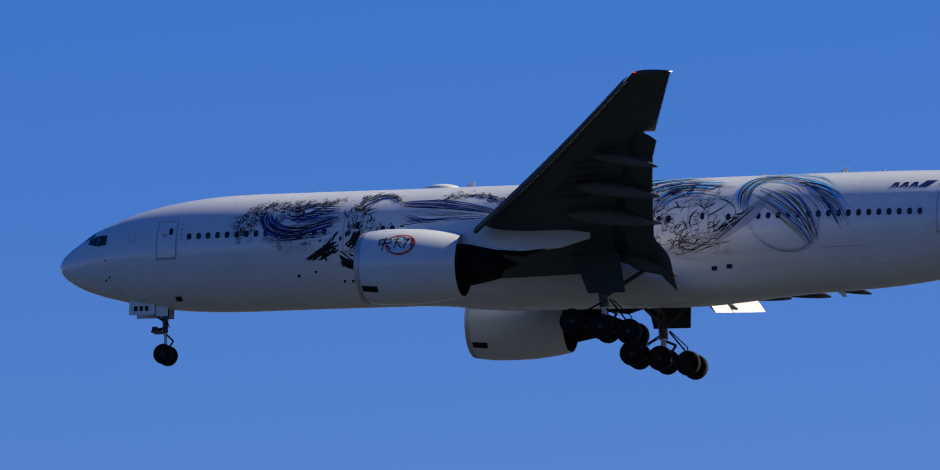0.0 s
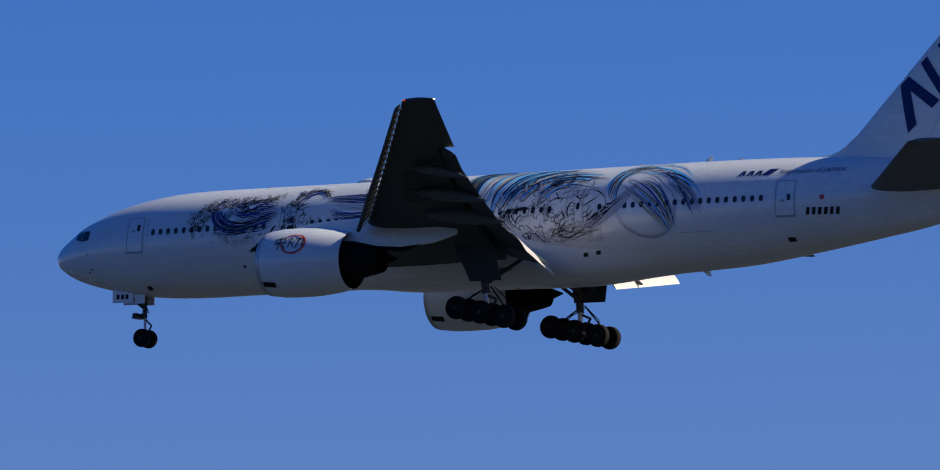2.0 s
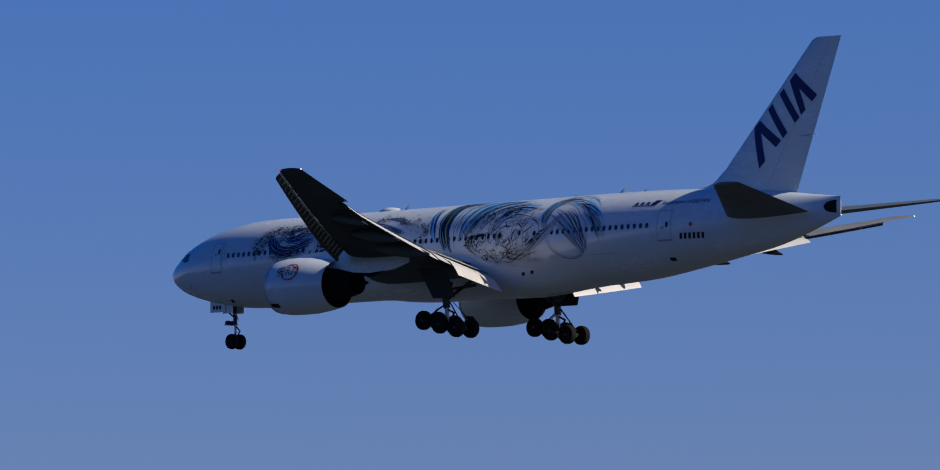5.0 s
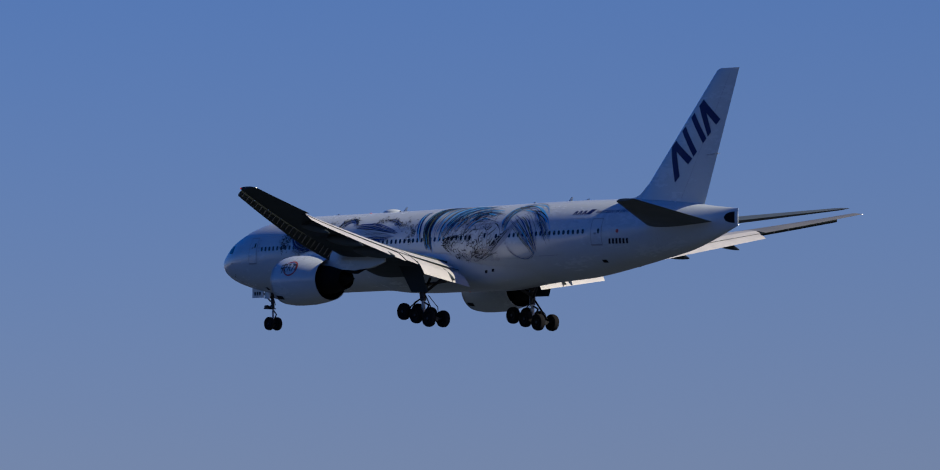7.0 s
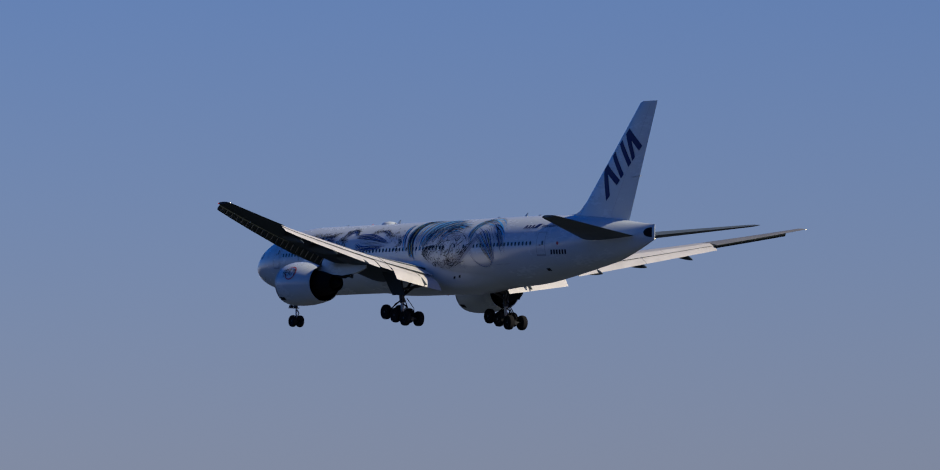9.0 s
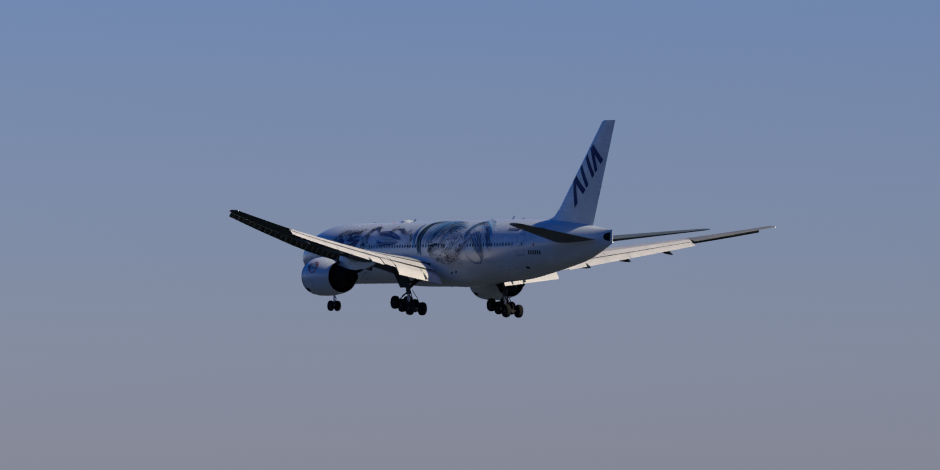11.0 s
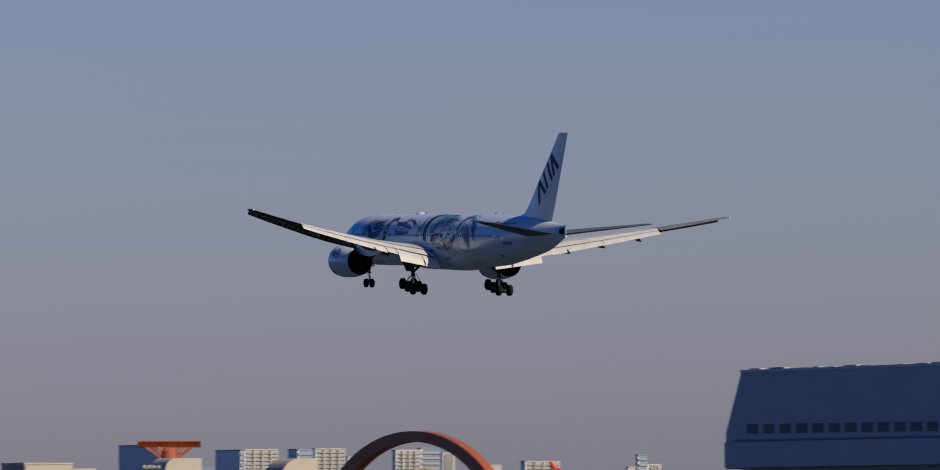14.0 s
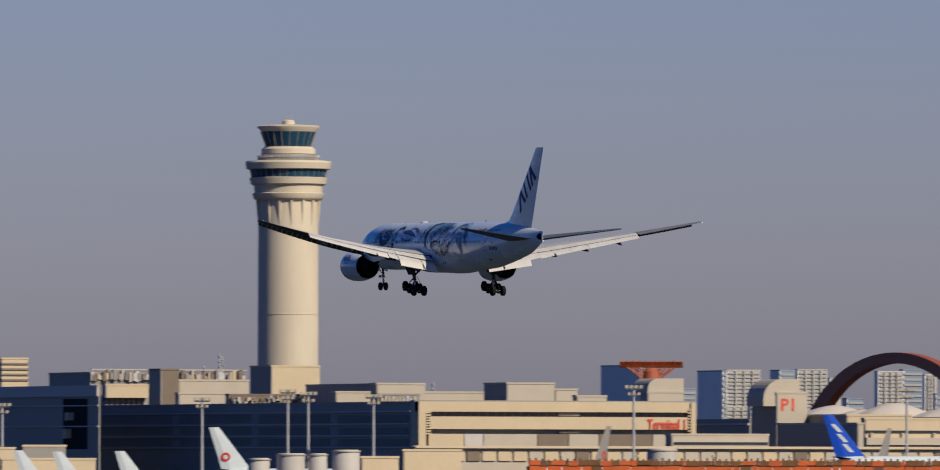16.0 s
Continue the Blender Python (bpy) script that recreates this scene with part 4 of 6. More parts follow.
    # folded black cloth
    fan(6, [(14.5, -19), (15.1, -12), (15.7, -6), (16.4, -1)], [(15.4, -20), (15.7, -15), (16.1, -11), (16.5, -7)], 0.27, "k", 0.12, 0.05)
    fan(6, [(16.4, -12), (16.7, -18), (17.1, -22), (17.6, -21)], [(16.5, -26), (16.8, -25), (17.2, -28), (17.8, -28)], 0.24, "k", 0.15, 0.06)
    fan(6, [(16.6, -9), (16.9, -3), (17.2, 4), (17.3, 10)], [(17.2, -10), (17.4, -6), (17.5, 2), (17.6, 9)], 0.17, "k", 0.2, 0.06)
    scratch(26, 15.4, 17.9, -28, 6, ink, 0.25, 0.7, 0.10, (0.7, 2.3, 1.4))

    # --- aft artwork
    l0 = [(28.0, 6), (27.5, 29), (27.3, 49), (27.5, 63)]
    l1 = [(29.1, -8), (28.5, 17), (28.3, 39), (28.7, 69), (29.8, 79)]
    l2 = [(29.8, -8), (29.4, 16), (29.3, 38), (29.8, 66), (31.6, 78)]
    l3 = [(30.4, 4), (30.5, 25), (30.9, 47), (31.8, 68), (33.7, 77)]
    l4 = [(31.2, 8), (31.9, 32), (32.8, 52), (34.3, 63), (36.3, 71)]
    fan(4, l0, [(x + 0.35, f) for x, f in l0], 0.10, "bck", 0.1, 0.04)
    fan(17, l1, l2, 0.13, "kcokbkcko", 0.08, 0.04)
    fan(10, l2, l3, 0.085, "kcpkb", 0.3, 0.07)
    fan(15, l3, l4, 0.11, "kcpckbc", 0.15, 0.06)
    fan(11, [(31.2, 8), (32.0, 34), (33.6, 58), (36.5, 71)], [(32.5, 19), (33.6, 39), (35.3, 52), (37.9, 40)], 0.085, "kcpkbc", 0.2, 0.06)
    fan(7, [(33.2, 19), (33.7, 36), (35.0, 49), (37.4, 40)], [(33.6, 14), (34.2, 28), (35.4, 38), (37.6, 28)], 0.10, "ckbkp", 0.25, 0.06)
    fan(9, [(31.8, -13), (31.0, 1), (31.5, 12), (32.6, 17)], [(32.6, -10), (32.0, 4), (32.3, 10), (33.4, 12)], 0.11, "k", 0.25, 0.09)
    scratch(70, 30.6, 37.8, -26, 50, ink, 0.4, 1.2, 0.07, (0.9, 1.2, 2.2, 0.2, 2.8))
    scratch(60, 30.8, 38.0, -27, 44, pale, 0.4, 1.3, 0.08, (0.8, 1.1, 2.0, 0.3))
    foam(110, [(31.6, 28), (33.4, 46), (35.6, 44)], 0.32, ink, 0.10, 0.36)
    foam(65, [(31.6, 4), (33.2, 14), (34.6, 2), (36.2, 8)], 0.42, ink, 0.14, 0.5)
    foam(40, [(32.6, -14), (34.6, -16), (36.6, -8)], 0.25, ink, 0.12, 0.40)
    foam(60, [(33.6, -20), (35.6, -14), (37.6, -20)], 0.3, pale, 0.12, 0.34)
    fan(10, [(33.6, -22), (35.0, -12), (36.2, -16)], [(35.6, -27), (36.2, -20), (38.0, -12)], 0.07, "kpk", 0.3, 0.12)
    fan(11, [(40.1, 70), (38.5, 60), (37.8, 38), (37.9, 14)], [(40.9, 60), (39.4, 57), (38.6, 39), (38.4, 14)], 0.10, "ckpbkockp", 0.14, 0.05)
    fan(11, [(37.9, 42), (38.6, 63), (40.2, 73), (42.3, 58), (44.1, 26)], [(38.3, 36), (39.4, 52), (41.0, 45), (42.8, 19), (43.9, -10)], 0.066, "kpcpckpb", 0.36, 0.09)
    fan(5, [(40.7, 50), (42.0, 46), (43.6, 27)], [(40.9, 45), (42.0, 40), (43.4, 21)], 0.13, "ckc", 0.12, 0.04)
    fan(6, [(41.6, 36), (42.7, 16), (43.4, -12)], [(42.1, 40), (43.3, 20), (44.3, -8)], 0.065, "kbk", 0.2, 0.05)
    loop = [(38.4, 22), (38.5, 2), (39.2, -16), (40.5, -26), (41.6, -23), (42.25, -8), (42.25, 12), (41.7, 27), (40.8, 37)]
    fan(3, loop, [(40.3 + (x - 40.3) * 0.90, 6 + (f - 6) * 0.90) for x, f in loop], 0.034, "kbp", 0.12, 0.02)
    fan(15, [(38.2, 33), (39.6, 15), (41.0, -6), (41.8, -23)], [(39.2, 49), (40.8, 34), (41.9, 9), (42.3, -16)], 0.065, "kokbkckkpb", 0.2, 0.05)
    fan(5, [(39.2, 52), (40.8, 40), (42.2, 14), (43.0, -14)], [(39.8, 55), (41.4, 46), (42.8, 20), (43.7, -8)], 0.05, "kpb", 0.25, 0.05)
    fan(10, [(36.3, -12), (37.8, 8), (39.7, 38)], [(36.9, -15), (38.9, 9), (39.75, 38)], 0.13, "p", 0.03, 0.02)
    fan(7, [(36.1, -11), (37.2, 3), (38.6, 20)], [(36.6, -15), (37.9, 3), (39.0, 20)], 0.09, "k", 0.25, 0.05)
    for nm, bm, m, lb in (("ink_linework", ink, INK, "fine black painted strokes and curls"), ("blue_linework", blue, BLUE, "deep blue painted wave strokes"), ("sky_blue_linework", cyan, CYAN, "bright blue painted arcs"), ("grey_linework", pale, PALE, "pale grey painted lines"), ("olive_linework", olive, OLIVE, "thin olive yellow painted arcs")):
        tagged(apart(nm, bm, m, body, lb, False), kind="stuff")


artwork()

# ---- the ground and the airport ----
GROUND = mat("airfield_ground", GROUNDC, 0.8, vary=0.3, scale=0.02, fine=30)
CREAM = mat("cream_cladding", (0.46, 0.375, 0.25), 0.7, vary=0.10, scale=0.10, fine=8)
CONC = mat("tower_concrete", (0.51, 0.45, 0.345), 0.75, vary=0.14, scale=0.12, fine=6, stretch=(1, 1, 0.25))
PALEW = mat("white_roof_cladding", (0.38, 0.335, 0.27), 0.65, vary=0.12, scale=0.15)
# Dark cladding, and the painted shade on side walls of pale blocks.
SLATE_SHADE = mat("slate_cladding_and_shade", (0.215, 0.205, 0.19), 0.55, vary=0.18, scale=0.12)
# Cladding grey made lighter to stand in for haze.
NAVYC = mat("hazed_grey_cladding", (0.42, 0.39, 0.37), 0.55, vary=0.12, scale=0.06)
SLATEG = mat("tinted_grey_glazing", (0.19, 0.165, 0.14), 0.75, vary=0.25, scale=0.1)
GLAZE = mat("dark_glazing", (0.02, 0.03, 0.045), 0.15, vary=0.3, scale=0.2)
TEAL = mat("blue_green_tower_glass", (0.014, 0.055, 0.10), 0.08, vary=0.3, scale=0.3)
BROWN = mat("brown_panel", (0.15, 0.115, 0.085), 0.7, vary=0.2, scale=0.3)
# Far city tones lie close together and bluish, haze put into the colour.
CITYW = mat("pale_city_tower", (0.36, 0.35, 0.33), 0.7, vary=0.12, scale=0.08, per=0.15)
CITYG = mat("hazed_facade_band", (0.27, 0.27, 0.275), 0.6)
CITYB = mat("haze_lifted_city_side", (0.74, 0.72, 0.68), 0.5, vary=0.15, scale=0.05, per=0.15)
CITYP = mat("haze_blue_city_wall", (0.16, 0.21, 0.28), 0.5, vary=0.15, scale=0.05, per=0.15)
TANKM = mat("chalky_tank_paint", (0.42, 0.40, 0.37), 0.7, vary=0.2, scale=0.3, stretch=(1, 1, 0.3))
RUST = mat("rusty_brown_steel", (0.17, 0.075, 0.028), 0.75, vary=0.5, scale=0.8)
ARCHR = mat("rust_red_arch_paint", (0.34, 0.085, 0.035), 0.6, vary=0.2, scale=0.2)
ORANGE = mat("orange_structure_paint", (0.52, 0.105, 0.02), 0.6, vary=0.45, scale=0.35)
DOME = mat("white_tent_membrane", (0.50, 0.46, 0.40), 0.6, vary=0.08, scale=0.2)
MAST = mat("galvanised_mast", (0.42, 0.42, 0.42), 0.5, metal=0.4, vary=0.2)
TAILB = mat("bright_blue_tail_paint", (0.008, 0.07, 0.50), 0.35, vary=0.15)
TREE = mat("dark_foliage", (0.035, 0.05, 0.03), 0.9, vary=0.5, scale=0.6)

bm = bmesh.new()
bmesh.ops.create_grid(bm, x_segments=8, y_segments=8, size=6000)
tagged(part("ground", bm, GROUND), "flat dark airfield ground and water", "ground", kind="structure")

AIM = radians(68.30)                # bearing of the airport, left of +y
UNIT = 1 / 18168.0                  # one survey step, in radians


def bearing(u):
    return AIM - (u - 784) * UNIT


def spot(u, d):
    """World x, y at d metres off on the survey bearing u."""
    return Vector((-math.sin(bearing(u)) * d, math.cos(bearing(u)) * d, 0))


def high(v, d):
    """World z of survey height v (steps above the eye's level) at d metres."""
    return EYE.z + v * UNIT * d


class Block:
    """A building squared to the runway: its near corner stands on bearing uc at d metres; one wall runs back to bearing ul, the other to ur."""

    def __init__(self, name, label, uc, d, ul, ur, v1, v0=None, left=None, right=None, roof=None, category="building", deep=20.0):
        c = spot(uc, d)
        self.x, self.y, self.d = c.x, c.y, d
        x0 = -c.y * math.tan(bearing(ul)) if ul < uc else c.x - deep
        y1 = -c.x / math.tan(bearing(ur)) if ur > uc else c.y + deep
        self.z0, self.z1 = 0.0 if v0 is None else high(v0, d), high(v1, d)
        self.root = tagged(new(name), label, category)
        self.root.matrix_basis = pose(c.x, c.y, self.z0)
        self.lo, self.hi = Vector((x0 - c.x, 0, 0)), Vector((0, y1 - c.y, self.z1 - self.z0))
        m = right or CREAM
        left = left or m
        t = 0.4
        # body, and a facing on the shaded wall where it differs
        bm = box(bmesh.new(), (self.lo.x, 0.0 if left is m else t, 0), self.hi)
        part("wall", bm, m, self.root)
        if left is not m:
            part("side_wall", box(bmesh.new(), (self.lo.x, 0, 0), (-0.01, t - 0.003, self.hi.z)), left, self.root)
        part("roof_edge", box(bmesh.new(), (self.lo.x - 0.15, -0.15, self.hi.z - 0.003), (0.15, self.hi.y + 0.15, self.hi.z + 0.5)), roof or m, self.root)

    def right(self, name, u0, u1, v0, v1, m, proud=0.25, label="", sink=0.02):
        """A band or panel on the sunlit wall, between bearings and heights."""
        y0, y1 = -self.x / math.tan(bearing(u0)) - self.y, -self.x / math.tan(bearing(u1)) - self.y
        return part(name, box(bmesh.new(), (-sink, y0, high(v0, self.d) - self.z0), (proud, y1, high(v1, self.d) - self.z0)), m, self.root, label)

    def left(self, name, u0, u1, v0, v1, m, proud=0.25, label=""):
        x0, x1 = -self.y * math.tan(bearing(u0)) - self.x, -self.y * math.tan(bearing(u1)) - self.x
        k = math.hypot(self.x + (x0 + x1) / 2, self.y)
        return part(name, box(bmesh.new(), (x0, -proud, high(v0, k) - self.z0), (x1, 0.02, high(v1, k) - self.z0)), m, self.root, label)


def control_tower():
    d = 3400.0
    k = UNIT * d
    c = spot(480, d)
    t = tagged(new("control_tower"), "tall cream round airport control tower with teal glazing", "tower")
    t.matrix_basis = pose(c.x, c.y, 0)
    zz = lambda y: high(776 - y, d)
    ring = lambda name, prof, m, label="": part(name, turned(bmesh.new(), [(zz(y), r * k) for y, r in prof], (0, 0, 0), "z", 56, True), m, t, label, True)
    ring("shaft", ((803, 51), (340, 50), (333, 50)), CONC, "smooth cream concrete shaft")
    for y in (525,):
        ring("joint", ((y, 51.05), (y - 1.0, 51.05)), CONC)
    ring("soffit", ((336, 50), (333, 56), (331, 57)), CONC)
    ring("lower_ring", ((332, 57), (331, 58), (323, 60), (322, 58)), CONC, "lower cream gallery ring")
    ring("lower_recess", ((323, 56), (308, 58)), CONC)
    ring("middle_ring", ((309, 60), (307, 63), (297, 65), (296, 62)), CONC)
    ring("gallery_glazing", ((297, 61), (282, 64)), TEAL, "teal gallery window band")
    ring("upper_ring", ((283, 66), (282, 70), (272, 72), (269, 70), (268, 60), (267, 40)), CONC, "widest cream gallery ring")
    ring("upper_deck", ((268, 50), (263, 52), (262, 48), (258, 46)), SLATE_SHADE)
    ring("cab_base", ((259, 42), (257, 45), (249, 45), (245, 40)), CONC, "cream cab base")
    ring("cab_glazing", ((245, 37), (220, 46)), TEAL, "sloping blue-green cab glass")
    for i in range(20):
        a = 2 * math.pi * i / 20
        bm = rod(bmesh.new(), (37.4 * k * math.cos(a), 37.4 * k * math.sin(a), zz(245)), (46.4 * k * math.cos(a), 46.4 * k * math.sin(a), zz(220)), 0.12, n=5)
        part("mullion", bm, SLATE_SHADE, t)
    for i in range(32):
        a = 2 * math.pi * i / 32
        bm = rod(bmesh.new(), (61.4 * k * math.cos(a), 61.4 * k * math.sin(a), zz(297)), (64.4 * k * math.cos(a), 64.4 * k * math.sin(a), zz(282)), 0.1, n=5)
        part("mullion", bm, SLATE_SHADE, t)
    ring("cab_roof", ((222, 45), (218, 46.5), (213.5, 51.5), (211, 52), (209.5, 49), (207.5, 16)), CONC, "flat overhanging cab roof")
    ring("dome", ((208, 10.5), (202, 10), (200, 7.5), (199, 2)), CONC, "small white radar housing")
    bm = rod(bmesh.new(), (1.4, 0, zz(200)), (1.4, 0, zz(188)), 0.12, 0.1)
    rod(bm, (-1.2, 0, zz(200)), (-1.2, 0, zz(189)), 0.12, 0.08)
    part("lightning_rod", bm, MAST, t)
    # tapered ribs under the gallery
    for i in range(16):
        a = 2 * math.pi * (i + 0.35) / 16
        u, s = Vector((math.cos(a), math.sin(a), 0)), Vector((-math.sin(a), math.cos(a), 0))
        bm = loft(bmesh.new(), [[u * 49.5 * k - s * 0.12, u * 50.5 * k - s * 0.12, u * 50.5 * k + s * 0.12, u * 49.5 * k + s * 0.12], [u * 49.5 * k - s * 0.35, u * 54 * k - s * 0.35, u * 54 * k + s * 0.35, u * 49.5 * k + s * 0.35]])
        for j, v in enumerate(bm.verts):
            v.co.z = zz(376) if j < 4 else zz(334)
        part("rib", bm, CONC, t)
    bm = bmesh.new()
    for i in range(48):
        a = 2 * math.pi * i / 48
        rod(bm, (51 * k * math.cos(a), 51 * k * math.sin(a), zz(267)), (51 * k * math.cos(a), 51 * k * math.sin(a), zz(259)), 0.1, n=4)
    part("deck_railing", bm, MAST, t)


control_tower()


def terminals():
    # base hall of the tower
    # Pale blocks get slate sides: shade put into the wall colour.
    b = Block("tower_hall", "cream block at the foot of the control tower", 452, 3340, 417, 533, 164, right=CREAM, left=SLATE_SHADE)
    w = Block("hotel_block", "pale banded building behind the terminal", 2, 3400, -60, 47, 176, right=CREAM, left=SLATE_SHADE)
    for k in range(4):
        w.right("storey_ledge", 2, 47, 140 + 9 * k, 143 + 9 * k, SLATEG, 0.5)
    for u, v, k in ((366, 186, 3), (371, 180, 2), (722, 140, 2), (340, 166, 2)):
        c = spot(u, 3300)
        a = tagged(part("roof_aerial", rod(bmesh.new(), (0, 0, 0), (0, 0, high(v, 3300)), 0.35, 0.2, 6), MAST), "thin grey lattice aerial mast", "aerial")
        a.matrix_basis = pose(c.x, c.y, 0)
        for q in range(k):
            part("aerial_arm", box(bmesh.new(), (-0.9, -0.15, high(v, 3300) - 1.5 * q - 1.2), (0.9, 0.15, high(v, 3300) - 1.5 * q - 0.9)), MAST, a)
    # long dark pier building and its roof blocks
    b = Block("pier_terminal", "long dark multi-storey airport terminal wing", 688, 2900, 158, 692, 104, right=SLATE_SHADE, left=SLATE_SHADE)
    for v0, v1 in ((86, 88), (66, 68), (47, 49), (28, 30)):
        b.left("storey_ledge", 165, 686, v0, v1, NAVYC, 0.5)
    for v0, v1 in ((70, 84), (51, 63), (32, 44)):
        for a in (168, 300, 432, 564):
            b.left("window_strip", a, a + 118, v0, v1, SLATEG, 0.15)
    # Dark end wall is added to cut warm bounce onto the pier wing.
    b = Block("west_terminal", "dark slate terminal block with small lit stair landings", 165, 3060, -90, 168, 130, right=GLAZE, left=SLATE_SHADE, roof=SLATE_SHADE)
    b.left("cornice", -90, 165, 112, 130, NAVYC, 0.6)
    b.left("storey_ledge", -90, 165, 96, 98, NAVYC, 0.5)
    b.left("storey_ledge", -90, 165, 62, 64, NAVYC, 0.5)
    # Flat near-black panel on the wall, painted shade of the stair recess.
    b.left("recess_shade_panel", 106, 146, 26, 110, DARKG, 0.12)
    for a, v0, v1 in ((118, 74, 87), (114, 44, 60)):
        b.left("stair_landing", a, a + 6, v0, v1, CREAM, 1.8)
    Block("rooftop_lounge", "cream overhanging rooftop lounge above dark louvres", 176, 3150, 170, 250, 132, 112, right=CREAM, left=SLATE_SHADE)
    c = Block("louvre_hall", "grey rooftop hall with dark louvres", 172, 3153, 160, 250, 113, right=SLATE_SHADE, left=SLATE_SHADE)
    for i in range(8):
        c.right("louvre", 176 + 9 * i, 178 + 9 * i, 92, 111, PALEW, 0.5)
    Block("lift_tower", "brown rooftop lift tower", 268, 3115, 248, 298, 158, right=BROWN, left=SLATE_SHADE)
    Block("plant_room", "white rooftop plant room", 298, 3120, 292, 415, 140, right=PALEW, left=SLATE_SHADE)
    Block("plant_room", "pale rooftop plant room", 298, 3098, 292, 380, 118, right=PALEW, left=SLATE_SHADE)
    d = Block("roof_gantry", "cluttered rooftop gantry with pipes and ducts", 150, 3200, 82, 410, 152, right=SLATE_SHADE, left=SLATE_SHADE)
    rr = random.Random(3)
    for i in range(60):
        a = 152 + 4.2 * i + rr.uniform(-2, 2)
        d.right("duct", a, a + rr.uniform(2, 7), 138 + rr.uniform(0, 6), 150 + rr.uniform(-2, 10), rr.choice((PALEW, CREAM, SLATE_SHADE, BROWN, MAST)), rr.uniform(0.5, 1.5))
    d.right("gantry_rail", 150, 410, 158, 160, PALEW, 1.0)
    e = Block("roof_gantry", "cluttered rooftop machinery deck", 382, 3066, 376, 520, 116, right=BROWN, left=SLATE_SHADE)
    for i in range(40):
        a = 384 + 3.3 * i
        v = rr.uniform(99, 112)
        e.right("duct", a, a + rr.uniform(1.5, 4), v, v + rr.uniform(2, 9), rr.choice((PALEW, CREAM, SLATE_SHADE, BROWN, MAST)), rr.uniform(0.4, 1.4))
    Block("service_hall", "dark service hall on the terminal roof", 626, 3020, 510, 632, 134, right=SLATE_SHADE, left=SLATE_SHADE)
    Block("plant_room", "white rooftop plant room", 628, 2990, 618, 709, 135, right=PALEW, left=SLATE_SHADE)
    Block("plant_room", "long low white rooftop plant room", 560, 3000, 552, 640, 121, right=PALEW, left=SLATE_SHADE)
    f = Block("roof_gantry", "small rooftop machinery deck", 630, 2960, 624, 700, 117, right=SLATE_SHADE, left=SLATE_SHADE)
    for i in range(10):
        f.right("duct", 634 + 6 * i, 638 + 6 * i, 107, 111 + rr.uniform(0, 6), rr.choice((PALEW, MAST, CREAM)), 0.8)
    Block("link_corridor", "long white rooftop corridor", 706, 3060, 700, 815, 121, right=PALEW, left=SLATE_SHADE)
    Block("plant_room", "white rooftop plant room with shade painted on its side", 845, 3010, 807, 925, 136, right=PALEW, left=SLATE_SHADE)
    Block("plant_room", "pale rooftop plant room", 926, 3020, 920, 963, 126, right=PALEW, left=SLATE_SHADE)
    Block("link_corridor", "low white rooftop corridor", 962, 3000, 955, 1012, 115, right=PALEW, left=SLATE_SHADE)
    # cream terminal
    t = Block("cream_terminal", "cream terminal building with long horizontal fascias", 692, 2890, 686, 1153, 106, right=SLATE_SHADE, left=CREAM)
    t.right("fascia", 692, 1153, 90, 107, CREAM, 2.2, "long cream fascia")
    t.right("fascia", 712, 1144, 61, 82, CREAM, 2.2, "long cream fascia")
    t.right("end_pier", 692, 704, 28, 107, CREAM, 2.8)
    t.right("end_pier", 1146, 1154, 28, 107, CREAM, 2.8)
    for i in range(9):
        t.right("louvre", 705, 713, 64 + 4.4 * i - 12, 66.6 + 4.4 * i - 12, CREAM, 2.6)
    for i in range(8):
        t.right("louvre", 1142, 1148, 58 + 5 * i, 60.4 + 5 * i, CREAM, 2.6)
    for a, w, m in ((712, 60, CREAM), (772, 32, NAVYC), (804, 90, PALEW), (894, 52, BROWN), (946, 50, PALEW), (996, 90, BROWN), (1086, 50, PALEW)):
        t.right("lower_panel", a, a + w - 1.5, 32, 53, m, 1.4)
    t.right("window_panel", 930, 965, 84, 88, PALEW, 1.0)
    t.right("window_panel", 930, 965, 55, 59, PALEW, 1.0)
    for i in range(30):
        t.right("window_strip", 716 + 14 * i, 728 + 14 * i, 83.2, 89, GLAZE, 0.4)
    # red lettering on the fascia
    letter_sign("terminal_sign", "Terminal 1", t, 1074, 1137, 62, 79)
    g = Block("boarding_canopy", "long pale boarding gate canopy along the apron", 690, 2760, 684, 1760, 30, right=PALEW, left=SLATE_SHADE)
    g.right("canopy_edge", 690, 1760, 29, 32, CREAM, 1.6)
    for i in range(40):
        a = 700 + 26 * i
        g.right("bay_panel", a, a + 22, 8, 24, rr.choice((CREAM, CREAM, BROWN, PALEW)), 0.5)
    g = Block("gate_lounge", "pale gate lounge with a flat roof", 1120, 2790, 1110, 1282, 51, right=PALEW, left=SLATE_SHADE)
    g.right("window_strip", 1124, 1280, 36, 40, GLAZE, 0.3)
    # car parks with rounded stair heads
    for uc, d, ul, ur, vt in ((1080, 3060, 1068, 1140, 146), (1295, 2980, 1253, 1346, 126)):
        p = Block("car_park", "cream car park block with shade painted on its side", uc, d, ul, ur, vt - (5 if uc > 1200 else 24), right=PALEW, left=SLATE_SHADE)
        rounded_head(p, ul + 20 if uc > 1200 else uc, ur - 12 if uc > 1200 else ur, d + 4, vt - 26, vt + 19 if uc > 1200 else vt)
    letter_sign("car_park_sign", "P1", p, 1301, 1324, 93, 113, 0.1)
    Block("dark_hall", "dark slate apron hall below the car park", 1430, 2850, 1296, 1440, 70, right=PALEW, left=SLATE_SHADE)
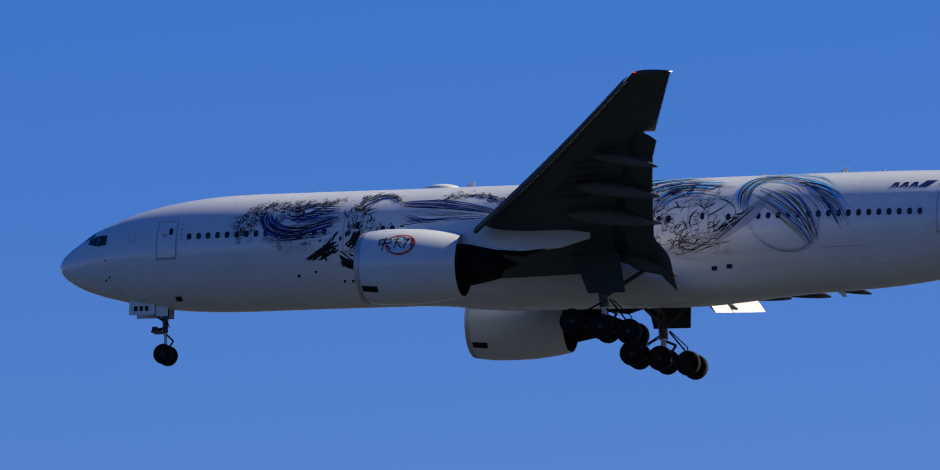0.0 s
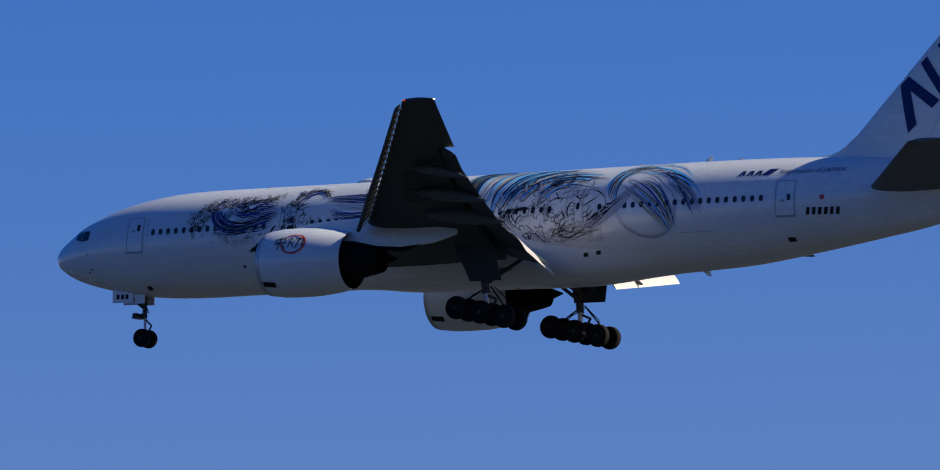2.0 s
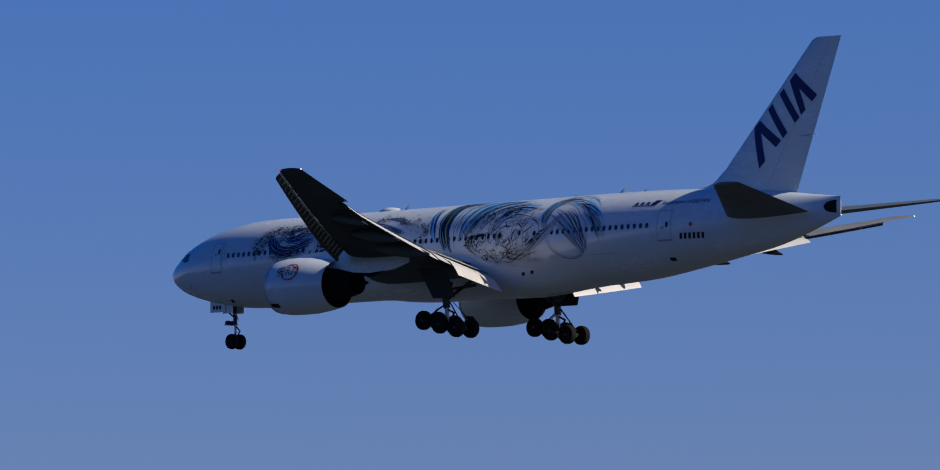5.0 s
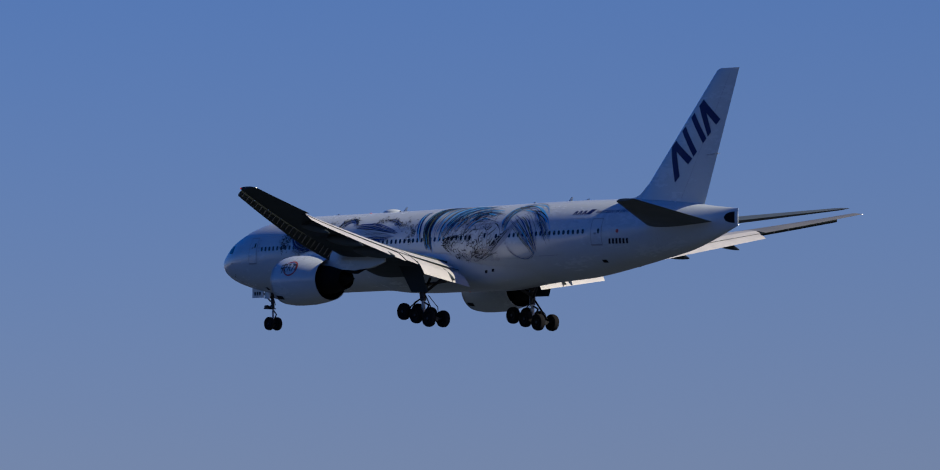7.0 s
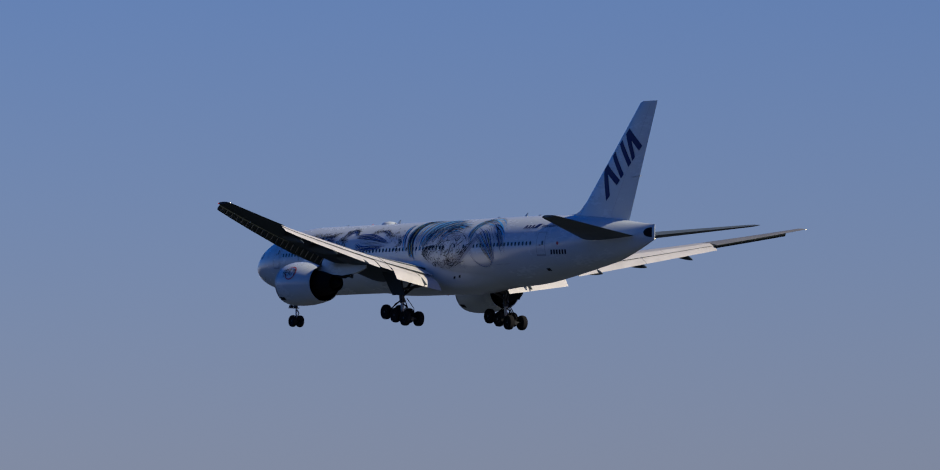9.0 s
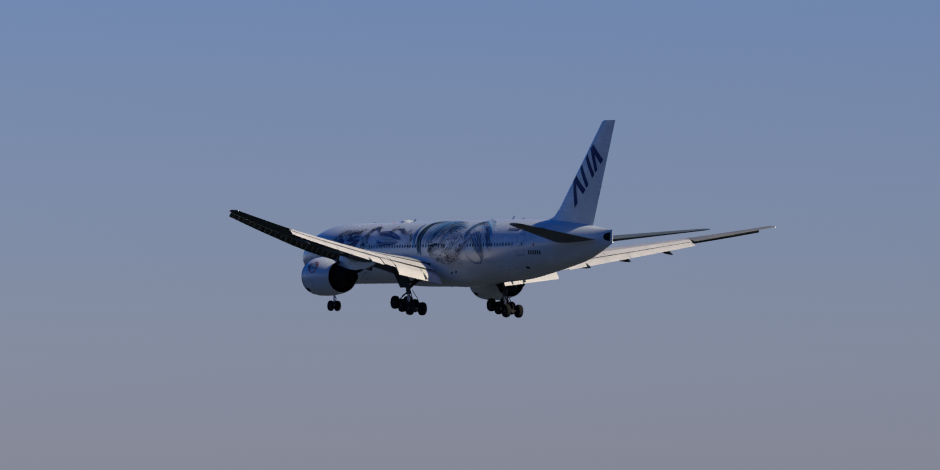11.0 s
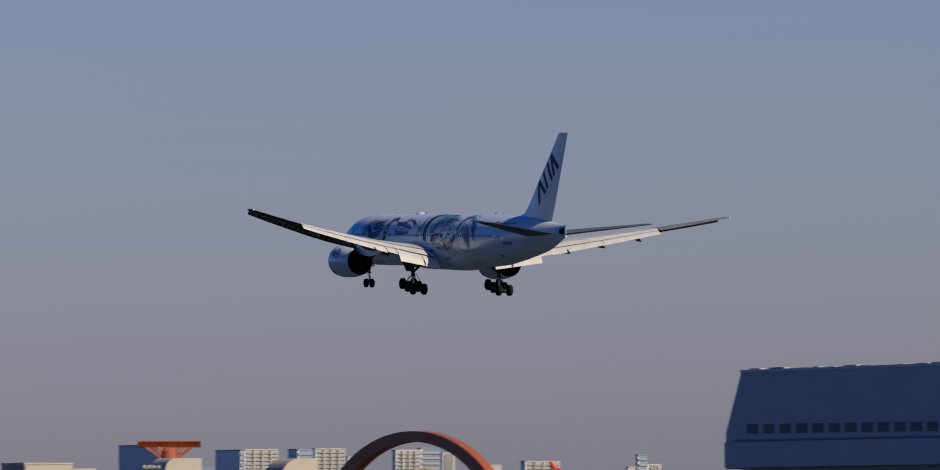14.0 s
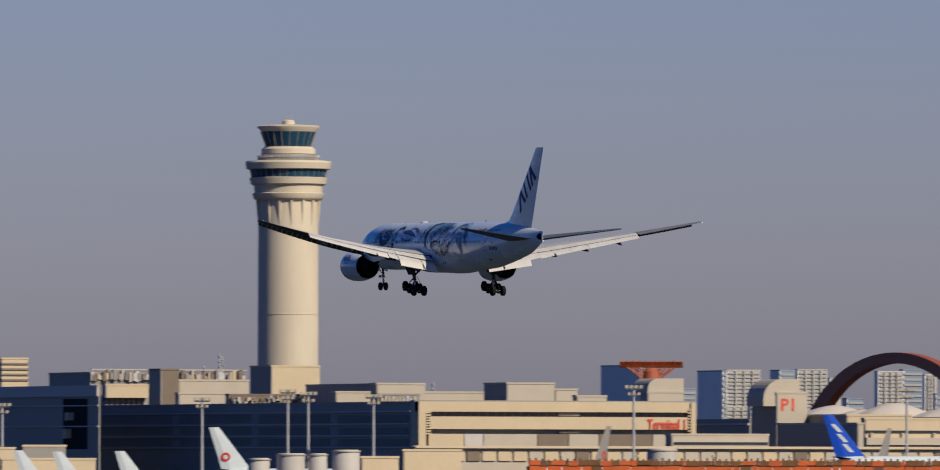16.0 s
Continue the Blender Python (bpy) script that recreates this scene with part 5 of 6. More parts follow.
    q = Block("car_park_deck", "dark car park deck", 1250, 3100, 1150, 1256, 76, right=SLATE_SHADE, left=SLATE_SHADE)
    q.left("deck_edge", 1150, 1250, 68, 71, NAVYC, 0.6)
    Block("parking_deck", "pale low terminal hall beneath tent roofs", 1412, 2960, 1345, 1520, 84, right=CREAM, left=SLATE_SHADE)
    s = Block("south_hall", "long cream hall with a dark window band", 1442, 2920, 1436, 1812, 78, right=CREAM, left=SLATE_SHADE)
    s.right("window_strip", 1442, 1812, 56, 60, GLAZE, 0.3)
    for i in range(7):
        s.right("column", 1450 + 52 * i, 1454 + 52 * i, 34, 56, PALEW, 0.8)
    s.right("balcony_band", 1442, 1812, 36, 48, PALEW, 1.4)
    Block("dark_hall", "dark low building beside the terminal", 1825, 3000, 1800, 1880, 100, right=SLATE_SHADE, left=SLATE_SHADE)
    h = Block("dark_hall", "dark apron building with pale bands", 1880, 2940, 1862, 2060, 116, right=SLATE_SHADE, left=SLATE_SHADE)
    h.right("balcony_band", 1870, 2060, 76, 90, PALEW, 1.4)
    h.right("balcony_band", 1870, 2060, 48, 60, PALEW, 1.4)


def letter_sign(name, words, block, u0, u1, v0, v1, out=2.5):
    cu = bpy.data.curves.new(name, "FONT")
    cu.body, cu.size, cu.resolution_u, cu.extrude, cu.shear, cu.offset = words, 1.0, 2, 0.03, 0.0, 0.02
    tmp = new(name, cu)
    me = bpy.data.meshes.new_from_object(tmp.evaluated_get(bpy.context.evaluated_depsgraph_get()))
    bpy.data.objects.remove(tmp)
    bm = bmesh.new()
    bm.from_mesh(me)
    wx, wy = max(v.co.x for v in bm.verts), max(v.co.y for v in bm.verts)
    y0, y1 = [-block.x / math.tan(bearing(u)) - block.y for u in (u0, u1)]
    z0, z1 = high(v0, block.d) - block.z0, high(v1, block.d) - block.z0
    for v in bm.verts:
        v.co = Vector((out + v.co.z, y0 + v.co.x / wx * (y1 - y0), z0 + v.co.y / wy * (z1 - z0)))
    part("sign_lettering", bm, SIGNRED, block.root, "red sign lettering")


BAYM = mat("dull_dark_window_bay", (0.115, 0.11, 0.105), 0.6, vary=0.3, scale=0.15)
VENTM = mat("warm_grey_housing_paint", (0.62, 0.50, 0.38), 0.7, vary=0.1, scale=0.2)
HANGW = mat("white_hangar_cladding", (0.60, 0.57, 0.52), 0.6, vary=0.08, scale=0.1)
SIGNRED = mat("sign_red", (0.55, 0.05, 0.02), 0.5)


def rounded_head(block, u0, u1, d, v0, v1):
    """A stair head with one rounded shoulder."""
    x = block.x - 0.4
    ya, yb = [-x / math.tan(bearing(u)) - block.y for u in (u0, u1)]
    za, zb = high(v0, d) - block.z0, high(v1, d) - block.z0
    r = min(zb - za, yb - ya) * 0.75
    prof = [(ya, za)] + [(ya + r - r * math.cos(a), zb - r + r * math.sin(a)) for a in [math.pi / 2 * k / 8 for k in range(9)]] + [(yb, zb), (yb, za)]
    bm = loft(bmesh.new(), [[(-12, y, z) for y, z in prof], [(-0.4, y, z) for y, z in prof]])
    part("stair_head", bm, PALEW, block.root, "white stair head with a rounded shoulder")


terminals()


def radar_mast():
    d = 3150.0
    c, k = spot(1086, d), UNIT * d
    r = tagged(new("radar_antenna"), "orange rotating radar antenna on a dark lattice", "radar")
    r.matrix_basis = pose(c.x, c.y, 0, 0, 0, math.degrees(AIM))
    z = lambda y: high(776 - y, d)
    bm = bmesh.new()
    loft(bm, [[(x * k, yy, z(y)) for x, yy, y in ((-53, 0, 611), (53, 0, 611), (52, -1.2, 602), (-52, -1.2, 602))], [(x * k, yy, z(y)) for x, yy, y in ((-53, 2.2, 612), (53, 2.2, 612), (52, 1.0, 602), (-52, 1.0, 602))]])
    part("reflector", bm, ORANGE, r, "long orange reflector")
    for i in range(11):
        part("feed_rib", box(bmesh.new(), ((-50 + 9.6 * i) * k, -1.3, z(603)), ((-47 + 9.6 * i) * k, -1.0, z(600))), ORANGE, r)
    bm = bmesh.new()
    for a, b in ((-40, -10), (40, 10), (-40, 4), (40, -4), (-14, -12), (14, 12), (0, -8), (0, 8), (-26, -2), (26, 2), (-32, -12), (32, 12), (-20, 8), (20, -8)):
        for yy in (0, 2):
            rod(bm, (a * k, yy, z(612)), (b * k, yy, z(634)), 0.22, n=5)
    part("lattice", bm, ARCHR, r, "rust-red steel lattice")
    part("drum", turned(bmesh.new(), [(z(640), 2.6), (z(618), 2.4), (z(613), 1.6)], (0, 1, 0), "z", 16, True), ARCHR, r)
    part("pedestal", box(bmesh.new(), (-14 * k, -2, 0), (14 * k, 5, z(636))), SLATE_SHADE, r)


radar_mast()


def big_arch():
    d = 3300.0
    c, k = spot(1496, d), UNIT * d
    a_ = tagged(new("steel_arch"), "huge rust-red box-section steel arch", "arch")
    a_.matrix_basis = pose(c.x, c.y, 0, 0, 0, 0)
    rings = []
    n = 48
    zc = 0.0
    for i in range(n + 1):
        a = math.pi * i / n
        ca, sa = math.cos(a), math.sin(a)
        ro, zo, ri, zi = 168 * k / 0.406, 190 * k + 5, 147 * k / 0.406, 172 * k + 5
        rings.append([(-ro * ca, -1.5, zc + zo * sa ** 0.96), (-ro * ca, 1.5, zc + zo * sa ** 0.96), (-ri * ca, 1.5, zc + zi * sa ** 0.96), (-ri * ca, -1.5, zc + zi * sa ** 0.96)])
    part("arch_rib", loft(bmesh.new(), rings), ARCHR, a_, smooth=False)


big_arch()


def tents():
    for u, d, w, v0, v1 in ((1392, 3080, 56, 86, 102), (1440, 3000, 46, 84, 95), (1492, 2990, 74, 78, 106), (1590, 2985, 66, 82, 100), (1682, 3020, 62, 88, 104)):
        c, k = spot(u, d), UNIT * d
        n = 10
        rings = []
        for j in range(n + 1):
            s = j / n
            rr = w * k * (1 - s) ** 1.15 + 0.05
            z = high(v0 + (v1 - v0) * math.sin(math.pi / 2 * s) ** 0.9, d)
            rings.append([(rr * math.cos(2 * math.pi * i / 32) * (1 + 0.08 * (1 - s) * math.cos(8 * 2 * math.pi * i / 32)), 0.6 * rr * math.sin(2 * math.pi * i / 32), z) for i in range(32)])
        t = tagged(part("tent_roof", loft(bmesh.new(), rings), DOME, None, smooth=True), "white shallow membrane tent roof on a terminal hall", "roof", "tent roofs of the hall")
        t.matrix_basis = pose(c.x, c.y, 0, 0, 0, math.degrees(AIM))
        base = part("drum_wall", turned(bmesh.new(), [(0, 0.9), (high(v0, d) + 0.3, 0.9)], (0, 0, 0), "z", 24, True), CREAM, t)
        base.data.transform(Matrix.Diagonal((w * k, 0.55 * w * k, 1, 1)))


tents()


def far_city():
    rr = random.Random(11)
    for uc, ul, ur, v, kind in ((1068, 1002, 1074, 167, "b"), (1205, 1163, 1212, 158, "b"), (1212, 1208, 1268, 159, "w"), (1300, 1284, 1326, 159, "b"), (1330, 1324, 1380, 160, "w"), (1384, 1376, 1402, 146, "w"),
                                (1464, 1458, 1505, 157, "w"), (1506, 1500, 1538, 160, "b"), (1542, 1536, 1562, 152, "w"), (1594, 1588, 1612, 130, "b"), (1622, 1616, 1640, 132, "w"), (1680, 1672, 1738, 138, "w"), (1742, 1738, 1760, 118, "b"),
                                (1790, 1782, 1838, 120, "b"), (1852, 1848, 1866, 128, "w"), (1868, 1864, 1884, 148, "b"), (1884, 1880, 1906, 132, "w"), (1925, 1918, 1950, 112, "b"), (1198, 1190, 1250, 98, "w"), (1252, 1246, 1270, 120, "b"), (1412, 1404, 1440, 112, "b"), (1560, 1556, 1580, 120, "b"), (1650, 1644, 1668, 104, "b"), (1100, 1094, 1160, 128, "b")):
        d = rr.uniform(4300, 4700)
        # Side walls away from the sun are lifted in colour, as by haze.
        b = Block("city_tower" if v > 125 else "city_block", "pale distant high-rise with balcony bands" if kind == "w" else "distant high-rise with haze blue put into its walls", uc, d, ul, ur, v, right=CITYW if kind == "w" else CITYP, left=CITYB, deep=25.0)
        n = int(v / 7)
        if kind == "w" and ur - uc > 18:
            for i in range(n):
                if v - 6 - 6.2 * i < 60:
                    break
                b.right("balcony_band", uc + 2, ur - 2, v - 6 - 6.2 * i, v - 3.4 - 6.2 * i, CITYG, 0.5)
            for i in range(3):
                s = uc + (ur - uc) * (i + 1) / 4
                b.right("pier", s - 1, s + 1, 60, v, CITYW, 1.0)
        if kind == "b":
            for i in range(n):
                if v - 8 - 9 * i < 60:
                    break
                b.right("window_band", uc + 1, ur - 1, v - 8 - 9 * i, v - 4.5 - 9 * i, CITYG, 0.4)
    # red crane beside the harbour tower
    c = spot(1735, 4250)
    cr = tagged(part("tower_crane", rod(bmesh.new(), (0, 0, 0), (0, 0, high(128, 4250)), 1.4, 1.0, 6), SIGNRED), "red tower crane far off", "crane")
    cr.matrix_basis = pose(c.x, c.y, 0, 0, 0, math.degrees(AIM))
    part("jib", rod(bmesh.new(), (0, 0, high(118, 4250)), (-3.2, 0, high(139, 4250)), 1.2, 0.7, 6), SIGNRED, cr)
    # dark far tree belt
    bm = bmesh.new()
    for i in range(420):
        u = rr.uniform(700, 1980)
        p = spot(u, rr.uniform(4100, 4250))
        r = rr.uniform(2.0, 5.5)
        z = rr.uniform(2, 16)
        m = Matrix.Translation((p.x, p.y, z)) @ Matrix.Diagonal((r, r, r * rr.uniform(0.5, 0.9), 1))
        bmesh.ops.create_icosphere(bm, subdivisions=1, radius=1, matrix=m)
    tagged(part("tree_belt", bm, TREE, None), "dark uneven belt of far trees", "trees", kind="stuff")


far_city()


def hangars():
    d = 2000.0
    h = Block("hangar", "large hangar with blue-grey side and white end wall", 2716, d, 2040, 2997, 308, right=HANGW, left=NAVYC, category="hangar")
    k = UNIT * d
    ln = -h.lo.x
    h.left("window_ledge", 2030, 2716, 178, 181, SLATE_SHADE, 0.6)
    for i in range(24):
        a = 2050 + 27.3 * i
        h.left("hangar_window", a, a + 18, 184 + 0.012 * (a - 2037), 200 + 0.012 * (a - 2037), BAYM, 0.12)
    h.left("vent_housing", 2546, 2630, 216, 266, VENTM, 0.8, "pale warm grey vent housing")
    for i in range(9):
        h.left("lower_rib", 2060, 2716, 20 + 13 * i, 22 + 13 * i, SLATE_SHADE, 0.4)
    h.left("lower_wall", 2056, 2716, 0, 132, SLATE_SHADE, 0.3, "dark ribbed lower wall")
    h.left("eave_band", 2024, 2716, 132, 176, NAVYC, 1.6)
    part("sloped_end", loft(bmesh.new(), [[(h.lo.x - 7, 0, high(135, d)), (h.lo.x - 7, 0, high(200, d)), (h.lo.x, 0, h.hi.z), (h.lo.x, 0, high(135, d))],
                                          [(h.lo.x - 7, h.hi.y, high(135, d)), (h.lo.x - 7, h.hi.y, high(200, d)), (h.lo.x, h.hi.y, h.hi.z), (h.lo.x, h.hi.y, high(135, d))]]), NAVYC, h.root, "sloping end of the hangar roof")
    rr = random.Random(5)
    for i in range(24):
        a = 2050 + 27 * i + rr.uniform(-8, 8)
        x = -h.y * math.tan(bearing(a)) - h.x
        part("roof_vent", box(bmesh.new(), (x, 0.3, h.hi.z + 0.4), (x + rr.uniform(1.5, 6), 1.5, h.hi.z + rr.uniform(0.55, 0.85))), SEAL, h.root)
    h2 = Block("hangar", "dark blue-grey hangar next to the white end wall", 3700, 1900, 2997, 3720, 342, right=PALEW, left=NAVYC, category="hangar")
    for i in range(12):
        a = 3010 + 55 * i
        x = -h2.y * math.tan(bearing(a)) - h2.x
        part("roof_vent", box(bmesh.new(), (x, 0.3, h2.hi.z + 0.4), (x + 5, 1.5, h2.hi.z + rr.uniform(0.55, 0.85))), SEAL, h2.root)


hangars()


def light_mast(u, d, v, label="tall grey apron floodlight mast"):
    c, k = spot(u, d), UNIT * d
    m = tagged(new("floodlight_mast"), label, "light mast", "apron floodlight masts")
    m.matrix_basis = pose(c.x, c.y, 0, 0, 0, math.degrees(AIM))
    top = high(v, d)
    part("pole", rod(bmesh.new(), (0, 0, 0), (0, 0, top), 0.42, 0.28, 10), MAST, m)
    part("crossbar", box(bmesh.new(), (-2.0, -0.2, top - 1.0), (2.0, 0.2, top - 0.6)), MAST, m)
    part("crossbar", box(bmesh.new(), (-1.4, -0.2, top - 2.6), (1.4, 0.2, top - 2.2)), MAST, m)
    for i in range(4):
        part("floodlight", box(bmesh.new(), (-2.2 + 1.2 * i, -0.7, top - 0.7), (-1.4 + 1.2 * i, 0.0, top + 0.1)), PALEW, m)
    for i in range(3):
        part("floodlight", box(bmesh.new(), (-1.5 + 1.2 * i, -0.7, top - 2.4), (-0.8 + 1.2 * i, 0.0, top - 1.7)), PALEW, m)


for u, d, v in ((4, 2700, 102), (337, 2740, 112), (480, 2740, 126), (514, 2760, 122), (623, 2745, 118), (1057, 2740, 134), (1512, 2730, 130), (1703, 2740, 112)):
    light_mast(u, d, v)


def parked(u, d, v, base, mark, label, head=-1, turn=0.0):
    """A parked airliner: tube, fin, tailplane and wing; the tail stands at bearing u."""
    c = spot(u, d)
    top = high(v, d)
    a = tagged(new("parked_airliner"), label, "aircraft", "parked airliners")
    a.matrix_basis = pose(c.x, c.y, 0, 0, 0, math.degrees(AIM) + (0 if head > 0 else 180) + turn)
    # local x: towards the nose
    zb, r = top - 11.4, 2.0
    rings = []
    for x, k, dz in ((-6.5, 0.1, 1.2), (-4, 0.45, 0.85), (0, 0.8, 0.35), (5, 1, 0), (22, 1, 0), (27, 0.8, -0.1), (30, 0.35, -0.4), (31, 0.05, -0.6)):
        rings.append([(x, r * k * math.cos(2 * math.pi * i / 20), zb + dz + r * k * math.sin(2 * math.pi * i / 20)) for i in range(20)])
    part("fuselage", loft(bmesh.new(), rings), WHITE, a, smooth=True)
    bm = loft(bmesh.new(), [[(-5.2, 0.04, zb + 1.6), (-3.0, 0.25, zb + 1.6), (1.6, 0.04, zb + 1.6), (-3.0, -0.25, zb + 1.6)], [(-8.2, 0.03, top), (-7.2, 0.10, top), (-5.9, 0.03, top), (-7.2, -0.10, top)]])
    f = part("fin", bm, base, a)
    if mark is not None:
        for s in (-1, 1):
            n = 18
            bm = bmesh.new()
            loft(bm, [[(-4.3 + q * math.cos(2 * math.pi * i / n), s * 0.26, zb + 4.6 + q * math.sin(2 * math.pi * i / n)) for i in range(n)] for q in (1.05, 0.55)], cap=False)
            if base is TAILB:
                bm.free()
                bm = bmesh.new()
                for q in range(3):
                    xx, z0 = -2.5 - 1.35 * q, zb + 3.0 + 2.3 * q
                    bm.faces.new([bm.verts.new(p) for p in ((xx + 1.5, s * 0.27, z0 - 0.2), (xx + 0.4, s * 0.27, z0 - 0.2), (xx - 1.3, s * 0.27, z0 + 1.7), (xx - 0.3, s * 0.27, z0 + 1.7))])
            part("tail_mark", bm, mark, f)
    for s in (-1, 1):
        part("tailplane", loft(bmesh.new(), [[(-4.5, s * 0.8, zb + 1.3), (-1.5, s * 0.8, zb + 1.35), (-1.5, s * 0.8, zb + 1.15), (-4.5, s * 0.8, zb + 1.2)], [(-6, s * 6, zb + 1.8), (-4.6, s * 6, zb + 1.85), (-4.6, s * 6, zb + 1.75), (-6, s * 6, zb + 1.75)]]), SHADEGREY, a)
        part("wing", loft(bmesh.new(), [[(10, s * 1.5, zb - 1.0), (16, s * 1.5, zb - 0.8), (16, s * 1.5, zb - 1.4), (10, s * 1.5, zb - 1.2)], [(6, s * 16, zb + 0.6), (8, s * 16, zb + 0.65), (8, s * 16, zb + 0.5), (6, s * 16, zb + 0.5)]]), SHADEGREY, a)
        part("gear_leg", rod(bmesh.new(), (10, s * 2.8, zb - 1.2), (10, s * 2.8, 0), 0.3), TYRE, a)
    part("gear_leg", rod(bmesh.new(), (26, 0, zb - 1.6), (26, 0, 0), 0.25), TYRE, a)


parked(408, 2500, 63, WHITE, RED, "parked white airliner with a round red tail mark", 1)
parked(80, 2560, 24, WHITE, None, "parked white airliner on the apron, tail showing", 1)
parked(146, 2540, 22, WHITE, None, "parked white airliner on the apron, tail showing", 1)
parked(250, 2550, 23, WHITE, None, "parked white airliner on the apron, tail showing", 1)
parked(1432, 2500, 86, TAILB, WHITE, "parked airliner with a bright blue tail and white marks", 1)
parked(992, 2560, 66, SLATE_SHADE, RED, "parked airliner with a slim grey tail", -1, 62)
parked(1462, 2640, 64, SLATE_SHADE, None, "parked airliner with a slim grey tail", -1, 62)


def tank(u, d, w, v, m=MAST):
    c, k = spot(u, d), UNIT * d
    t = tagged(part("storage_tank", turned(bmesh.new(), [(0, w * k), (high(v, d) - 0.4, w * k), (high(v, d), w * k * 0.9)], (0, 0, 0), "z", 28, True), m, None, smooth=True), "round pale storage tank near the apron", "tank", "storage tanks")
    t.matrix_basis = pose(c.x, c.y, 0)
    part("tank_rim", turned(bmesh.new(), [(high(v, d) - 0.5, w * k + 0.05), (high(v, d) - 0.5, w * k + 0.25), (high(v, d) - 0.2, w * k + 0.25), (high(v, d) - 0.2, w * k + 0.05)], (0, 0, 0), "z", 28), PALEW, t)


for u, w, v in ((485, 24, 20), (530, 16, 20), (577, 23, 26), (1104, 25, 29), (432, 18, 12)):
    tank(u, 2450, w, v, TANKM)
for u0, u1, v, d in ((0, 160, 8, 2600), (600, 665, 12, 2480), (-60, 26, 26, 2620), (670, 770, 24, 2600), (36, 110, 30, 2680)):
    Block("apron_shed", "low cream apron shed", u0 + 2, d, u0, u1, v, right=CREAM if d != 2680 else SLATE_SHADE, left=BROWN, roof=CREAM)


def light_pier():
    """The orange approach-light pier with its posts and rails."""
    d = 900.0
    k = UNIT * d
    c = spot(1240, d)
    p = tagged(new("approach_light_pier"), "orange steel approach-light pier standing over the water", "pier")
    p.matrix_basis = pose(c.x, c.y, 0, 0, 0, math.degrees(AIM) - 2)
    x0, x1 = -356 * k, 700 * k
    zt = high(9, d)
    part("deck", box(bmesh.new(), (x0, -1.2, zt - 0.55), (x1, 1.2, zt - 0.34)), RUST, p, "rusty brown pier deck")
    rp = random.Random(9)
    x = x0
    while x < x1:
        w = rp.uniform(0.5, 2.6)
        part("girder_panel", box(bmesh.new(), (x, -1.25, zt - 1.6), (min(x1, x + w - 0.06), -1.0 - rp.uniform(0, 0.1), zt - rp.uniform(0.38, 0.5))), rp.choice((ORANGE, ORANGE, ORANGE, ORANGE, RUST)), p, "weathered orange girder panel")
        x += w
    x = x0
    while x < x1:
        w = rp.uniform(0.25, 1.2)
        part("parapet_panel", box(bmesh.new(), (x, -1.32, zt - rp.uniform(0.36, 0.46)), (min(x1, x + w - 0.03), -1.26, zt + rp.uniform(-0.04, 0.04))), rp.choice((RUST, RUST, RUST, ORANGE)), p, "rusty brown parapet panel")
        x += w
    n = 100
    for i in range(n + 1):
        x = x0 + (x1 - x0) * i / n
        part("rail_post", box(bmesh.new(), (x - 0.09, -1.16, zt - 0.5), (x + 0.09, -1.04, zt + rp.uniform(0.08, 0.22))), RUST, p)
        if i % 10 == 0:
            part("pile", rod(bmesh.new(), (x, 0, 0), (x, 0, zt - 0.5), 0.3, n=10), ORANGE, p)
        if i % 12 == 5:
            part("approach_light", turned(bmesh.new(), [(zt - 0.1, 0.05), (zt + 0.25, 0.05), (zt + 0.3, 0.16), (zt + 0.45, 0.14), (zt + 0.47, 0.03)], (x, -0.4, 0), "z", 10, True), CREAM, p)


light_pier()


def bird():
    """A gull that glides with spread wings."""
    g = tagged(new("gull"), "pale gull gliding with spread wings far off", "bird")
    rings = [[(x, r * math.cos(2 * math.pi * k / 10), dz + r * math.sin(2 * math.pi * k / 10)) for k in range(10)] for x, r, dz in ((-0.30, 0.01, 0), (-0.24, 0.04, 0), (-0.1, 0.075, 0), (0.08, 0.07, 0), (0.2, 0.035, 0.01), (0.34, 0.012, 0.02))]
    part("body", loft(bmesh.new(), rings), GULL, g, smooth=True)
    for s in (-1, 1):
        st = [(0.04, -0.13, 0.10, 0.03), (0.32, -0.16, 0.05, 0.12), (0.62, -0.08, 0.07, 0.10), (0.82, 0.06, 0.10, 0.04)]
        part("wing", loft(bmesh.new(), [[(a, s * y, z + 0.008), (b, s * y, z + 0.004), (b, s * y, z - 0.004), (a, s * y, z - 0.008)] for y, a, b, z in st]), GULL, g)
    part("tail", loft(bmesh.new(), [[(0.28, -0.03, 0.02), (0.28, 0.03, 0.02), (0.28, 0.03, 0.03), (0.28, -0.03, 0.03)], [(0.48, -0.08, 0.02), (0.48, 0.08, 0.02), (0.48, 0.08, 0.026), (0.48, -0.08, 0.026)]]), GULL, g)
    return g


GULL = mat("pale_feathers", (0.72, 0.69, 0.66), 0.8, vary=0.3, scale=6)
gull = bird()

